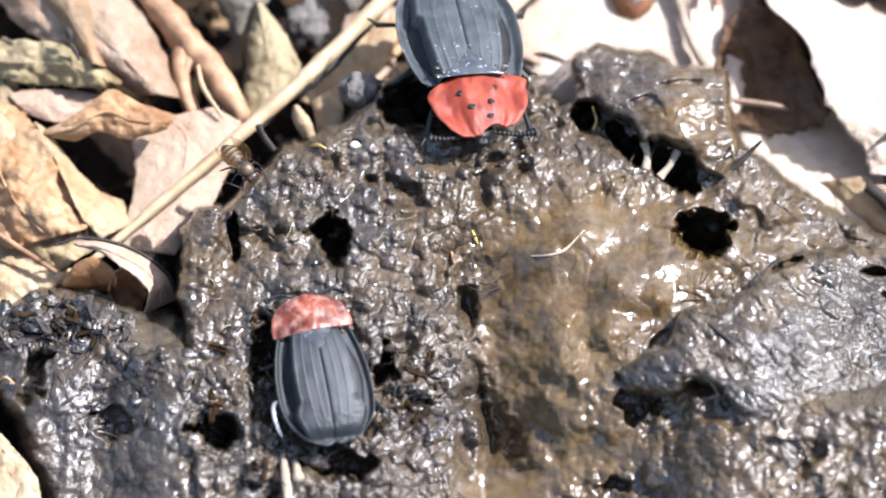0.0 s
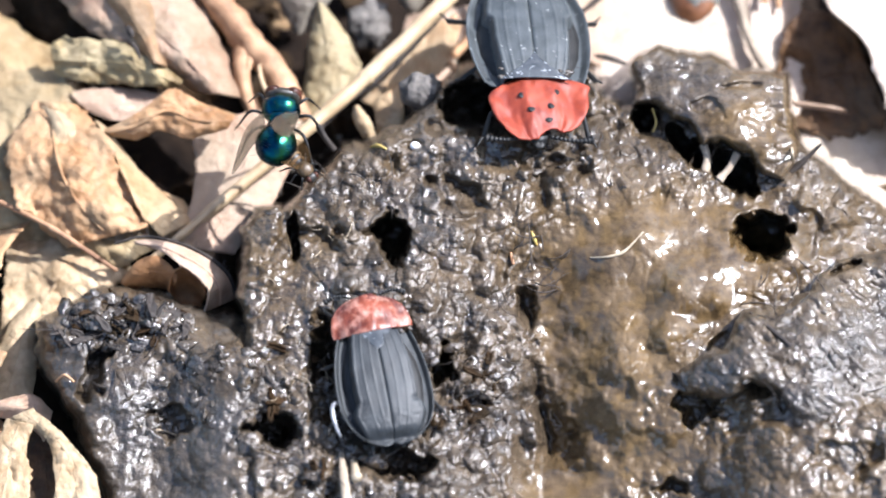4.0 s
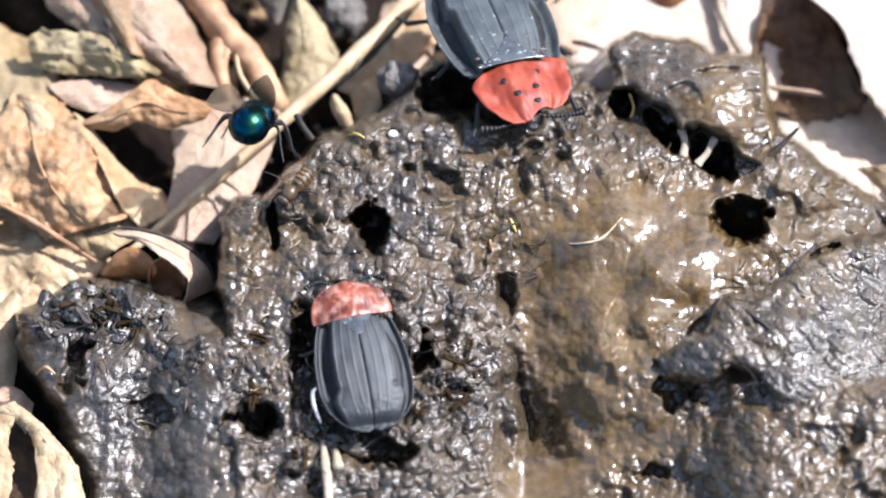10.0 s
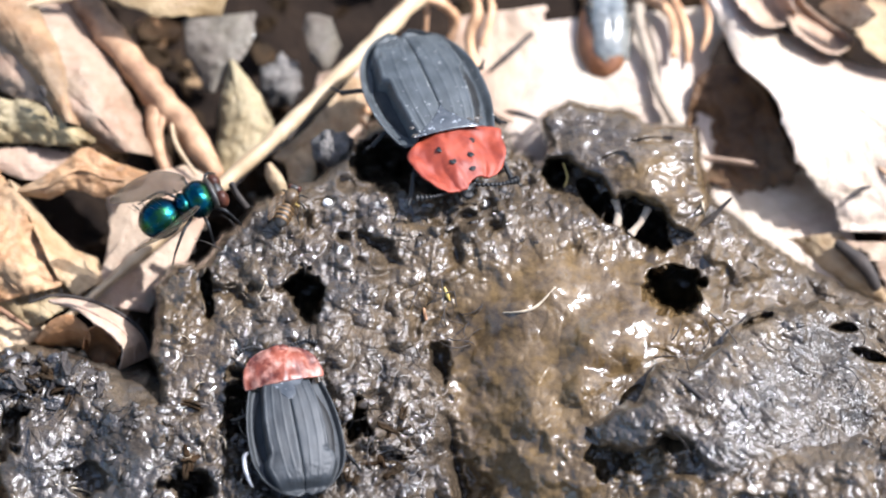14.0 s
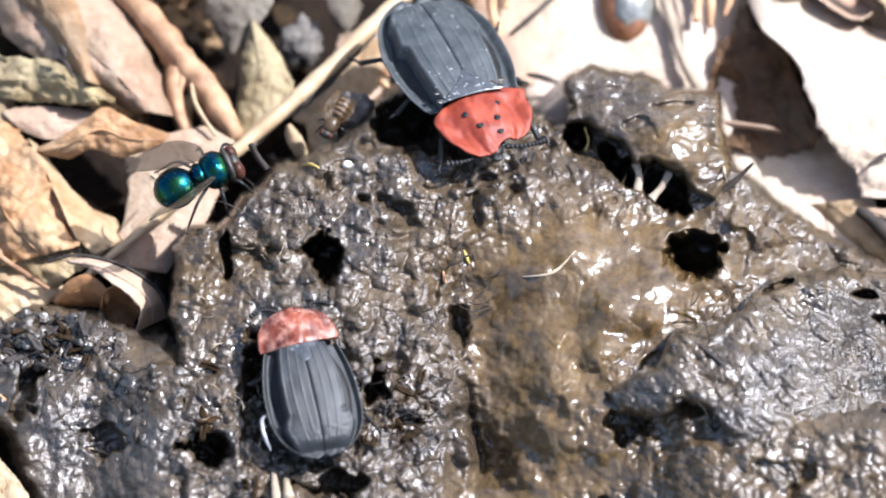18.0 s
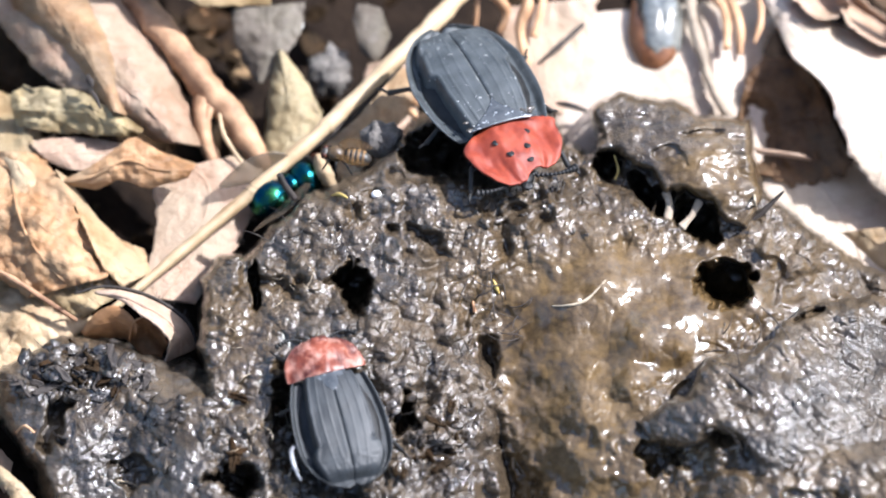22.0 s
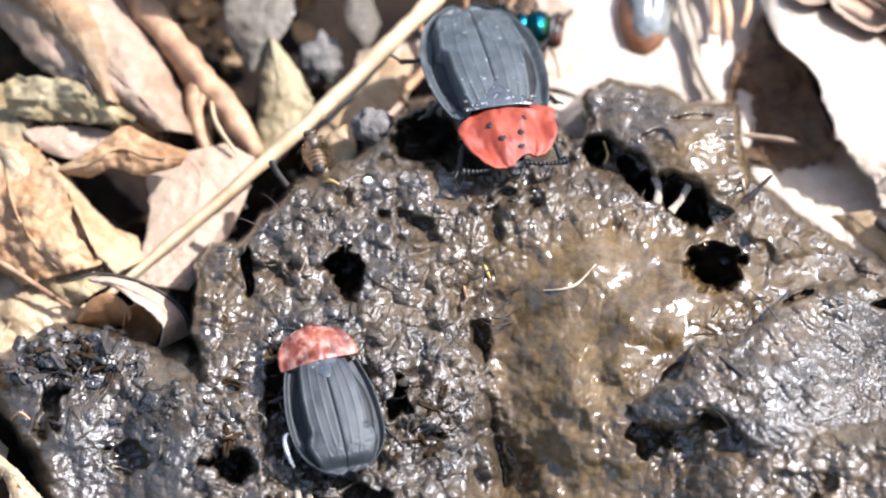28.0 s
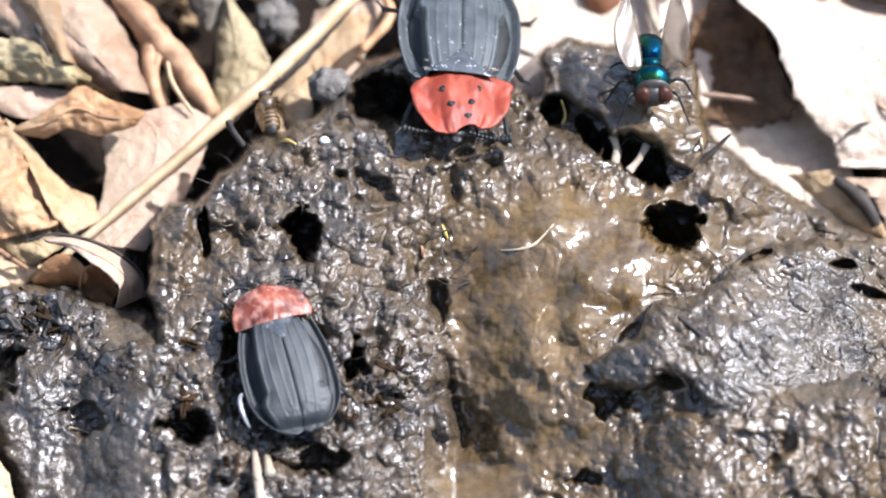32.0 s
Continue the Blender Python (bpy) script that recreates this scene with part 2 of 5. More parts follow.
def leaf_material(name, dark, light, vein, veins=9.0, rough=0.55, rib=0.5, gloss=0.3):
    m, t, b = material(name, rough)
    b.inputs["Specular IOR Level"].default_value = gloss
    at = coords(t)
    uv = t.nodes.new("ShaderNodeUVMap").outputs[0]
    sep = t.nodes.new("ShaderNodeSeparateXYZ")
    t.links.new(uv, sep.inputs[0])
    off = maths(t, "ABSOLUTE", maths(t, "SUBTRACT", sep.outputs[0], rib))
    wob = maths(t, "MULTIPLY", grain(t, 120, 2.0, 0.5, at), 0.35)
    side = maths(t, "FRACT", maths(t, "ADD", maths(t, "MULTIPLY", maths(t, "SUBTRACT", sep.outputs[1], maths(t, "MULTIPLY", off, 0.8)), veins), wob))
    side = maths(t, "ABSOLUTE", maths(t, "SUBTRACT", side, 0.5))
    line = maths(t, "SUBTRACT", 1.0, maths(t, "SMOOTH_MIN", maths(t, "MULTIPLY", side, 14.0), 1.0, 0.3))
    mid = maths(t, "SUBTRACT", 1.0, maths(t, "MINIMUM", maths(t, "MULTIPLY", off, 45.0), 1.0))
    lines = maths(t, "MAXIMUM", maths(t, "MULTIPLY", line, 0.55), mid)
    n1, n2, n3 = grain(t, 90, 5.0, 0.6, at), grain(t, 500, 5.0, 0.65, at), grain(t, 2500, 3.0, 0.6, at)
    fac = maths(t, "ADD", maths(t, "MULTIPLY", n1, 0.55), maths(t, "MULTIPLY", n2, 0.45))
    col = ramp(t, fac, [(0.30, tuple(c * 0.55 for c in dark)), (0.42, dark), (0.52, tuple((p + q) / 2 for p, q in zip(dark, light))), (0.64, light)])
    spots_ = ramp(t, n2, [(0.66, (0, 0, 0)), (0.74, (1, 1, 1))])
    col = mix(t, maths(t, "MULTIPLY", spots_, 0.5), col, tuple(c * 0.35 for c in dark))
    stain = ramp(t, grain(t, 42, 3.0, 0.55, at), [(0.44, (0, 0, 0)), (0.62, (1, 1, 1))])
    col = mix(t, maths(t, "MULTIPLY", stain, 0.45), col, tuple(c * 0.85 for c in dark))
    drab = ramp(t, grain(t, 150, 4.0, 0.65, at), [(0.46, (0, 0, 0)), (0.58, (1, 1, 1))])
    grey = sum(light) / 3
    col = mix(t, maths(t, "MULTIPLY", drab, 0.32), col, (grey * 0.74, grey * 0.66, grey * 0.44))
    rim = ramp(t, maths(t, "ADD", maths(t, "MULTIPLY", off, 2.0), maths(t, "MULTIPLY", n1, 0.5)), [(1.0, (0, 0, 0)), (1.22, (1, 1, 1))])
    col = mix(t, maths(t, "MULTIPLY", rim, 0.55), col, tuple(c * q for c, q in zip(dark, (0.62, 0.48, 0.40))))
    net = node(t, "ShaderNodeTexVoronoi", Scale=520.0)
    net.feature = "DISTANCE_TO_EDGE"
    t.links.new(at, net.inputs["Vector"])
    mesh_line = maths(t, "SUBTRACT", 1.0, maths(t, "MINIMUM", maths(t, "MULTIPLY", net.outputs["Distance"], 9.0), 1.0))
    lines = maths(t, "MAXIMUM", lines, maths(t, "MULTIPLY", mesh_line, 0.35))
    col = mix(t, maths(t, "MULTIPLY", lines, 0.22), col, vein)
    t.links.new(col, b.inputs["Base Color"])
    t.links.new(maths(t, "MULTIPLY_ADD", n2, 0.3, rough - 0.15), b.inputs["Roughness"])
    h = maths(t, "ADD", maths(t, "MULTIPLY", lines, 0.18), maths(t, "ADD", maths(t, "MULTIPLY", n2, 0.45), maths(t, "MULTIPLY", n3, 0.30)))
    bump(t, b, h, 0.8, 0.55 * MM)
    tr = node(t, "ShaderNodeBsdfTranslucent")
    t.links.new(col, tr.inputs["Color"])
    mx = node(t, "ShaderNodeMixShader", Fac=0.16)
    out = t.nodes["Material Output"]
    t.links.new(b.outputs[0], mx.inputs[1])
    t.links.new(tr.outputs[0], mx.inputs[2])
    t.links.new(mx.outputs[0], out.inputs["Surface"])
    return m


LEAF_TAN = leaf_material("tan dry leaf", (0.30, 0.172, 0.080), (0.56, 0.395, 0.225), (0.23, 0.125, 0.06))
LEAF_OCHRE = leaf_material("ochre drab leaf", (0.205, 0.130, 0.056), (0.440, 0.325, 0.175), (0.16, 0.09, 0.04), 8.0)
LEAF_ORANGE = leaf_material("orange-tan dry leaf", (0.27, 0.135, 0.055), (0.55, 0.345, 0.185), (0.20, 0.09, 0.04), 7.0)
LEAF_UMBER = leaf_material("umber brown leaf", (0.19, 0.10, 0.045), (0.42, 0.265, 0.145), (0.14, 0.07, 0.03))
LEAF_MOTTLED = leaf_material("olive and brown mottled leaf", (0.150, 0.100, 0.042), (0.50, 0.390, 0.205), (0.10, 0.06, 0.03), 6.0)
LEAF_RUST = leaf_material("rust-brown leaf", (0.155, 0.058, 0.020), (0.40, 0.185, 0.070), (0.10, 0.04, 0.015), gloss=0.5)
LEAF_PINK = leaf_material("pinkish dry leaf", (0.35, 0.225, 0.145), (0.54, 0.395, 0.295), (0.34, 0.20, 0.12), 7.0)
LEAF_ROSE = leaf_material("rose-brown dry leaf", (0.26, 0.160, 0.100), (0.43, 0.305, 0.220), (0.20, 0.11, 0.06), 7.0)
LEAF_PALE = leaf_material("bleached dry leaf", (0.46, 0.350, 0.265), (0.68, 0.565, 0.465), (0.42, 0.29, 0.20), 6.0)
LEAF_CREAM = leaf_material("cream mottled leaf", (0.31, 0.20, 0.10), (0.60, 0.45, 0.285), (0.22, 0.13, 0.06))
LEAF_BROWN = leaf_material("russet dry leaf", (0.21, 0.088, 0.034), (0.46, 0.240, 0.105), (0.16, 0.07, 0.03))
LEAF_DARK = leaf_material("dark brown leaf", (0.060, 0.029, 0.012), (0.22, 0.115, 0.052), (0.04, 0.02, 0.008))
# near black: rotten shreds, and the shade of gaps painted into litter leaves
LEAF_ROT_AND_SHADE = leaf_material("blackish leaf for rot and shaded gaps", (0.014, 0.008, 0.004), (0.055, 0.031, 0.015), (0.012, 0.007, 0.003), gloss=0.04)
LEAF_GREY = leaf_material("grey-brown weathered leaf", (0.085, 0.066, 0.048), (0.235, 0.195, 0.155), (0.07, 0.055, 0.04))
LEAF_OLIVE = leaf_material("olive yellow leaf", (0.22, 0.155, 0.075), (0.46, 0.36, 0.20), (0.20, 0.14, 0.06))
STRAW = plain("pale straw", (0.28, 0.185, 0.095), (0.52, 0.390, 0.240), 9, 0.55, 0.15)
TWIG = plain("brown twig bark", (0.13, 0.055, 0.022), (0.44, 0.26, 0.14), 7, 0.7, 0.3)
TWIG_GREY = plain("grey twig bark", (0.14, 0.105, 0.07), (0.36, 0.285, 0.205), 3, 0.7, 0.12)
TWIG_DARK = plain("dark twig bark", (0.010, 0.007, 0.005), (0.035, 0.024, 0.017), 2, 0.75, 0.1)
ROOT = plain("orange rootlet", (0.26, 0.12, 0.05), (0.58, 0.35, 0.19), 5, 0.6, 0.15)
STONE = plain("grey-brown earth", (0.035, 0.030, 0.026), (0.20, 0.175, 0.150), 1.6, 0.8, 0.9)
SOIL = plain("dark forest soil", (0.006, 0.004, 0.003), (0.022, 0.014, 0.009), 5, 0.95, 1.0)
SOIL.node_tree.nodes["Principled BSDF"].inputs["Specular IOR Level"].default_value = 0.1
SPECK = plain("pale grit", (0.62, 0.59, 0.54), (0.80, 0.77, 0.72), 1, 0.5)
FIBRE = plain("yellow plant fibre", (0.32, 0.21, 0.05), (0.52, 0.38, 0.11), 1, 0.5)
FIBRE_PALE = plain("pale plant fibre", (0.22, 0.17, 0.11), (0.42, 0.34, 0.235), 1, 0.5)
SEED_SHELL = plain("glossy grey shell", (0.03, 0.030, 0.024), (0.22, 0.222, 0.20), 5, 0.24)
SEED_SHELL.node_tree.nodes["Principled BSDF"].inputs["Coat Weight"].default_value = 1.0
SEED_SHELL.node_tree.nodes["Principled BSDF"].inputs["Coat IOR"].default_value = 1.8
HUSK = plain("brown husk", (0.07, 0.025, 0.010), (0.22, 0.095, 0.04), 3, 0.35)


def chitin(name, dark, light, rough, coat=0.3):
    m, t, b = material(name, rough)
    at = coords(t)
    n1, n2 = grain(t, 900, 4.0, 0.6, at), grain(t, 9000, 2.0, 0.5, at)
    t.links.new(ramp(t, n1, [(0.35, dark), (0.65, light)]), b.inputs["Base Color"])
    t.links.new(maths(t, "MULTIPLY_ADD", n1, 0.25, rough - 0.12), b.inputs["Roughness"])
    b.inputs["Coat Weight"].default_value = coat
    b.inputs["Coat Roughness"].default_value = 0.35
    bump(t, b, maths(t, "ADD", n1, n2), 0.4, 0.05 * MM)
    return m


def dusty(name, base, base2, dust, amount, rough, speck=2200, edge=0.05, cover=0.7):
    """Chitin with specks of pale dust."""
    m, t, b = material(name, rough)
    at = coords(t)
    n1, n2, n3 = grain(t, 500, 4.0, 0.6, at), grain(t, speck, 3.0, 0.6, at), grain(t, 9000, 2.0, 0.5, at)
    col = ramp(t, n1, [(0.35, base), (0.65, base2)])
    mask = ramp(t, n2, [(amount, (0, 0, 0)), (amount + edge, (1, 1, 1))])
    t.links.new(mix(t, maths(t, "MULTIPLY", mask, cover), col, dust), b.inputs["Base Color"])
    b.inputs["Specular IOR Level"].default_value = 0.45
    t.links.new(maths(t, "MULTIPLY_ADD", n1, 0.2, rough - 0.1), b.inputs["Roughness"])
    bump(t, b, maths(t, "ADD", maths(t, "MULTIPLY", n1, 0.6), maths(t, "MULTIPLY", n3, 0.5)), 0.4, 0.06 * MM)
    return m


ELYTRA = dusty("dull black wing case, dusty", (0.026, 0.030, 0.031), (0.052, 0.058, 0.060), (0.42, 0.42, 0.40), 0.66, 0.50)
ELYTRA_CLEAN = dusty("dull black wing case", (0.010, 0.0115, 0.0125), (0.024, 0.027, 0.029), (0.16, 0.16, 0.15), 0.74, 0.56)
BLACK = chitin("black chitin", (0.005, 0.005, 0.005), (0.016, 0.015, 0.014), 0.5, 0.0)
BLACK.node_tree.nodes["Principled BSDF"].inputs["Specular IOR Level"].default_value = 0.3
RED = dusty("orange-red shield", (0.13, 0.014, 0.005), (0.25, 0.038, 0.014), (0.33, 0.12, 0.08), 0.66, 0.58, 1500, 0.15)
RED_MUDDY = dusty("muddy red shield", (0.050, 0.010, 0.006), (0.22, 0.050, 0.022), (0.34, 0.21, 0.165), 0.46, 0.40, 1000, 0.24, 0.6)
# black leg given a grey base, so the highlight is part of its colour
GLEAM_LEG = chitin("leg greyed for its gleam", (0.10, 0.10, 0.105), (0.30, 0.30, 0.31), 0.22, 0.8)
# grey flecks serve as mud and as painted wet glints
GLEAM_PLATE = dusty("muddy black plate paled for wet gleam", (0.028, 0.032, 0.036), (0.075, 0.080, 0.085), (0.30, 0.31, 0.32), 0.60, 0.22, 1600)
EYE_RED = chitin("red-brown eye", (0.024, 0.008, 0.005), (0.060, 0.020, 0.011), 0.4, 0.0)
EYE_RED.node_tree.nodes["Principled BSDF"].inputs["Specular IOR Level"].default_value = 0.2
TAN_FLY = chitin("tan fly body", (0.08, 0.044, 0.015), (0.19, 0.105, 0.038), 0.5, 0.0)
BROWN_FLY = chitin("brown fly body", (0.022, 0.013, 0.006), (0.075, 0.045, 0.018), 0.4, 0.0)
BAND = chitin("dark band", (0.012, 0.010, 0.008), (0.034, 0.028, 0.02), 0.45, 0.05)


def metallic_green(name):
    m, t, b = material(name, 0.24, 1.0)
    n = grain(t, 480, 3.0)
    t.links.new(ramp(t, n, [(0.36, (0.003, 0.022, 0.068)), (0.5, (0.005, 0.060, 0.080)), (0.62, (0.022, 0.090, 0.030))]), b.inputs["Base Color"])
    fine = grain(t, 9000, 2.0)
    t.links.new(maths(t, "MULTIPLY_ADD", n, 0.22, 0.12), b.inputs["Roughness"])
    bump(t, b, maths(t, "ADD", fine, maths(t, "MULTIPLY", n, 2.0)), 0.3, 0.06 * MM)
    return m


GREEN = metallic_green("metallic blue-green body")


def wing_material(name, tint, alpha, gloss=0.35):
    m, t, b = material(name, 0.32)
    b.inputs["Specular IOR Level"].default_value = gloss
    n = grain(t, 1500, 3.0)
    t.links.new(ramp(t, n, [(0.3, tuple(c * 0.6 for c in tint)), (0.7, tint)]), b.inputs["Base Color"])
    b.inputs["Alpha"].default_value = alpha
    bump(t, b, n, 0.3, 0.05 * MM)
    return m


WING = wing_material("smoky brown fly wing", (0.11, 0.080, 0.052), 0.55)
WING_TAN = wing_material("tan fly wing", (0.10, 0.056, 0.022), 0.26, 0.08)

# ---- ground ----
def make_ground():
    edges = [-60, -12, -3, -1, -0.5, -0.25] + [x * 0.02 for x in range(-9, 10)] + [0.25, 0.5, 1, 3, 12, 60]
    n = len(edges)
    verts = [(x, y, -0.0075 + (0.0025 * noise.noise((x * 60, y * 60, 0)) if abs(x) < 0.4 and abs(y) < 0.4 else 0.0)) for y in edges for x in edges]
    faces = [[j * n + i, j * n + i + 1, (j + 1) * n + i + 1, (j + 1) * n + i] for j in range(n - 1) for i in range(n - 1)]
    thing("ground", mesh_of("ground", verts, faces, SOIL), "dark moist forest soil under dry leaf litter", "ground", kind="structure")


make_ground()


# ---- dung ----
def inside_distance(a, b, outline):
    """Distance from the outline, above zero within it."""
    best, within = np.full(a.shape, 1e9), np.zeros(a.shape, bool)
    for (x1, y1), (x2, y2) in zip(outline, outline[1:] + outline[:1]):
        dx, dy = x2 - x1, y2 - y1
        t = np.clip(((a - x1) * dx + (b - y1) * dy) / (dx * dx + dy * dy), 0, 1)
        best = np.minimum(best, np.hypot(a - x1 - t * dx, b - y1 - t * dy))
        cross = (y1 > b) != (y2 > b)
        within ^= cross & (a < (x2 - x1) * (b - y1) / (dy if dy else 1e-9) + x1)
    return np.where(within, best, -best)


def pit(a, b, z, ca, cb, ra, rb, depth, turn=0.0, seed=0, soft=0.35):
    c, s = math.cos(radians(turn)), math.sin(radians(turn))
    wild = min(ra, rb, 26) if depth < 6.5 else 11
    da, db = a - ca + wild * 1.1 * fractal(a, b, 34, 3, 300 + seed), b - cb + wild * 1.1 * fractal(a, b, 34, 3, 340 + seed)
    q = np.hypot((c * da + s * db) / ra, (-s * da + c * db) / rb) + (0.25 if ra < 47 else 0.08) * fractal(a, b, 16, 2, 380 + seed)
    return z - depth * (1 - smooth(1 - soft, 1 + soft * 0.4, q))


def lump(a, b, z, ca, cb, ra, rb, high, turn=0.0):
    c, s = math.cos(radians(turn)), math.sin(radians(turn))
    da, db = a - ca, b - cb
    return z + high * np.exp(-(((c * da + s * db) / ra) ** 2) - ((-s * da + c * db) / rb) ** 2)


def clumps(a, b, size, seed):
    """Rounded clumps with sharp creases between them, 0 to about 1."""
    wa, wb = a + 0.35 * size * fractal(a, b, size, 2, seed + 50), b + 0.35 * size * fractal(a, b, size, 2, seed + 60)
    return np.abs(2 * value_noise(wa / size, wb / size, seed) - 1) + 0.38 * np.abs(2 * value_noise(wa / size * 2.1, wb / size * 2.1, seed + 1) - 1) + 0.14 * np.abs(2 * value_noise(wa / size * 4.3, wb / size * 4.3, seed + 2) - 1)


def crumb(a, b, size, seed):
    """Rounded crumbs of uneven height packed side by side, 0 to about 1."""
    jx, jy, tall = np.random.RandomState(seed).rand(3, 128, 128)
    x, y = a / size + 0.25 * fractal(a, b, size * 1.3, 2, seed + 5), b / size + 0.25 * fractal(a, b, size * 1.3, 2, seed + 8)
    xi, yi = np.floor(x).astype(int), np.floor(y).astype(int)
    best, high = np.full(a.shape, 9.0), np.zeros(a.shape)
    for i in (-1, 0, 1):
        for j in (-1, 0, 1):
            cx, cy = (xi + i) % 128, (yi + j) % 128
            d = (x - xi - i - jx[cx, cy]) ** 2 + (y - yi - j - jy[cx, cy]) ** 2
            near = d < best
            best, high = np.where(near, d, best), np.where(near, tall[cx, cy], high)
    return np.clip(1 - best / 0.62, 0, 1) * (0.35 + 0.85 * high)


SURFACES = []


def crust_mesh(name, outline, height, step, mat, seed, ragged=10, round_off=40, foot=6.0):
    """A clod: height(a, b) gives mm of height and the wet share over the grid."""
    oa, ob_ = [p[0] for p in outline], [p[1] for p in outline]
    ga = np.arange(min(oa) - 30, max(oa) + 30, step, dtype=float)
    gb = np.arange(min(ob_) - 30, max(ob_) + 30, step, dtype=float)
    a, b = np.meshgrid(ga, gb)
    wa = a + 1.6 * ragged * fractal(a, b, 150, 2, seed + 12) + ragged * fractal(a, b, 60, 3, seed) + 0.6 * ragged * fractal(a, b, 20, 2, seed + 3)
    wb = b + 0.8 * ragged * fractal(a, b, 150, 2, seed + 15) + ragged * fractal(a, b, 60, 3, seed + 9) + 0.6 * ragged * fractal(a, b, 20, 2, seed + 6)
    d = inside_distance(wa, wb, outline)
    z, wet, dull = height(a, b)
    e = np.clip(d / round_off, 0, 1)
    z = z - foot * (1 - np.sqrt(1 - (1 - e) ** 2))
    z = np.where(d < 0, z - 2.2 * np.abs(d), z)
    x, y, zz = spots(a, b, z)
    SURFACES.append((ga[0], gb[0], step, np.where(d > 8, z, -99.0)))
    rows, cols = a.shape
    i = np.arange(rows * cols).reshape(rows, cols)
    keep = d > -7
    quad = keep[:-1, :-1] & keep[1:, :-1] & keep[:-1, 1:] & keep[1:, 1:]
    f = np.stack([i[1:, :-1][quad], i[1:, 1:][quad], i[:-1, 1:][quad], i[:-1, :-1][quad]], 1)
    used = np.unique(f)
    renum = np.zeros(rows * cols, int)
    renum[used] = np.arange(len(used))
    me = bpy.data.meshes.new(name)
    me.from_pydata(np.stack([x.ravel(), y.ravel(), zz.ravel()], 1)[used].tolist(), [], renum[f].tolist())
    me.polygons.foreach_set("use_smooth", [True] * len(me.polygons))
    att = me.attributes.new("wet", "FLOAT", "POINT")
    att.data.foreach_set("value", np.clip(wet, 0, 1).ravel()[used].astype(np.float32))
    att = me.attributes.new("dull", "FLOAT", "POINT")
    att.data.foreach_set("value", np.clip(dull, 0, 1).ravel()[used].astype(np.float32))
    me.materials.append(mat)
    return me


def main_height(a, b):
    centre = np.exp(-(((a - 1180) / 270) ** 2) - ((b - 490) / 140) ** 2)
    low = np.exp(-(((a - 1090) / 190) ** 2) - ((b - 790) / 220) ** 2)
    wet = np.clip(1.3 * centre + 1.1 * low + 0.45 * fractal(a, b, 110, 3, 5), 0, 1)
    line = 925 + 0.11 * (b - 560) + 16 * fractal(b, 0 * b + 3.0, 90, 2, 99)
    wet = wet * (1 - (1 - smooth(8, 34, a - line)) * smooth(500, 590, b))
    wet = np.maximum(wet, 0.55 * np.exp(-(((a - 960) / 70) ** 2) - ((b - 470) / 60) ** 2))
    wet = np.maximum(wet, 0.6 * np.exp(-(((a - 490) / 75) ** 2) - ((b - 540) / 110) ** 2))
    wet = np.maximum(wet, np.exp(-(((a - 1010) / 90) ** 2) - ((b - 910) / 60) ** 2))
    wet = np.maximum(wet, 0.45 * smooth(1260, 1340, a) * smooth(740, 800, b))
    z = 13.0 + 2.5 * np.exp(-(((a - 740) / 260) ** 2) - ((b - 470) / 260) ** 2) + 1.9 * np.exp(-(((a - 1200) / 260) ** 2) - ((b - 500) / 170) ** 2)
    z -= 2.0 * smooth(640, 1000, b) * smooth(900, 1050, a)
    z -= 5.0 * smooth(1400, 1720, a) * (1 - smooth(640, 760, b))
    z += 5.6 * smooth(1240, 1410, a) * smooth(650, 770, b)
    z = lump(a, b, z, 740, 280, 110, 60, 1.2)
    z = lump(a, b, z, 1160, 740, 130, 100, 2.4)
    z -= 0.8 * (1 - smooth(190, 300, b + 0.12 * (a - 900))) * (1 - smooth(1040, 1120, a))
    z = lump(a, b, z, 1010, 330, 160, 60, 1.5)
    # the cleft along the front of the rough lobe, and the sunken slope beside it
    step = 0.9 * smooth(-6, 30, a - line + 10 * fractal(a, b, 40, 3, 77)) * smooth(520, 640, b)
    z -= (step + 2.4 * np.clip((a - 770) / 160, 0, 1) ** 1.2 * smooth(400, 540, b)) * (1 - 0.75 * smooth(20, 170, a - line) - 0.25 * smooth(150, 380, a - line))
    z -= 2.3 * np.exp(-(((a - line - 14 + 6 * fractal(a, b, 30, 2, 79)) / 11) ** 2)) * smooth(540, 640, b) * (0.55 + 0.45 * fractal(b, 0 * b + 7.0, 50, 2, 81))
    z = pit(a, b, z, 938, 590, 20, 55, 1.6, 0, 1)
    z = pit(a, b, z, 985, 800, 32, 100, 2.2, -25, 2, 0.9)
    # relief
    slope = smooth(0, 60, a - line) * (1 - smooth(200, 330, a - line)) * smooth(560, 660, b)
    dull = 0.2 * slope * smooth(-0.3, 0.5, fractal(a, b, 55, 3, 94)) + 0.72 * smooth(0.05, 0.38, fractal(a, b, 95, 3, 91)) * (1 - 0.7 * wet)
    z += slope * (0.7 * fractal(a, b, 70, 4, 93, 0.6) - 0.5)
    rough = 1 - 0.80 * wet
    z += 0.75 * fractal(a, b, 190, 3, 31)
    z += rough * (0.8 * clumps(a, b, 88, 19) + 0.85 * crumb(a, b, 46, 11) + 0.50 * crumb(a, b, 22, 12) + 0.20 * crumb(a, b, 11, 13) - 0.75)
    z -= rough * 1.5 * smooth(0.10, 0.45, fractal(a, b, 64, 3, 41, 0.5)) * smooth(0.30, 0.55, value_noise(a / 110, b / 110, 43))
    z += wet * (0.42 * fractal(a, b, 60, 2, 51) + 0.05 * crumb(a, b, 26, 53))
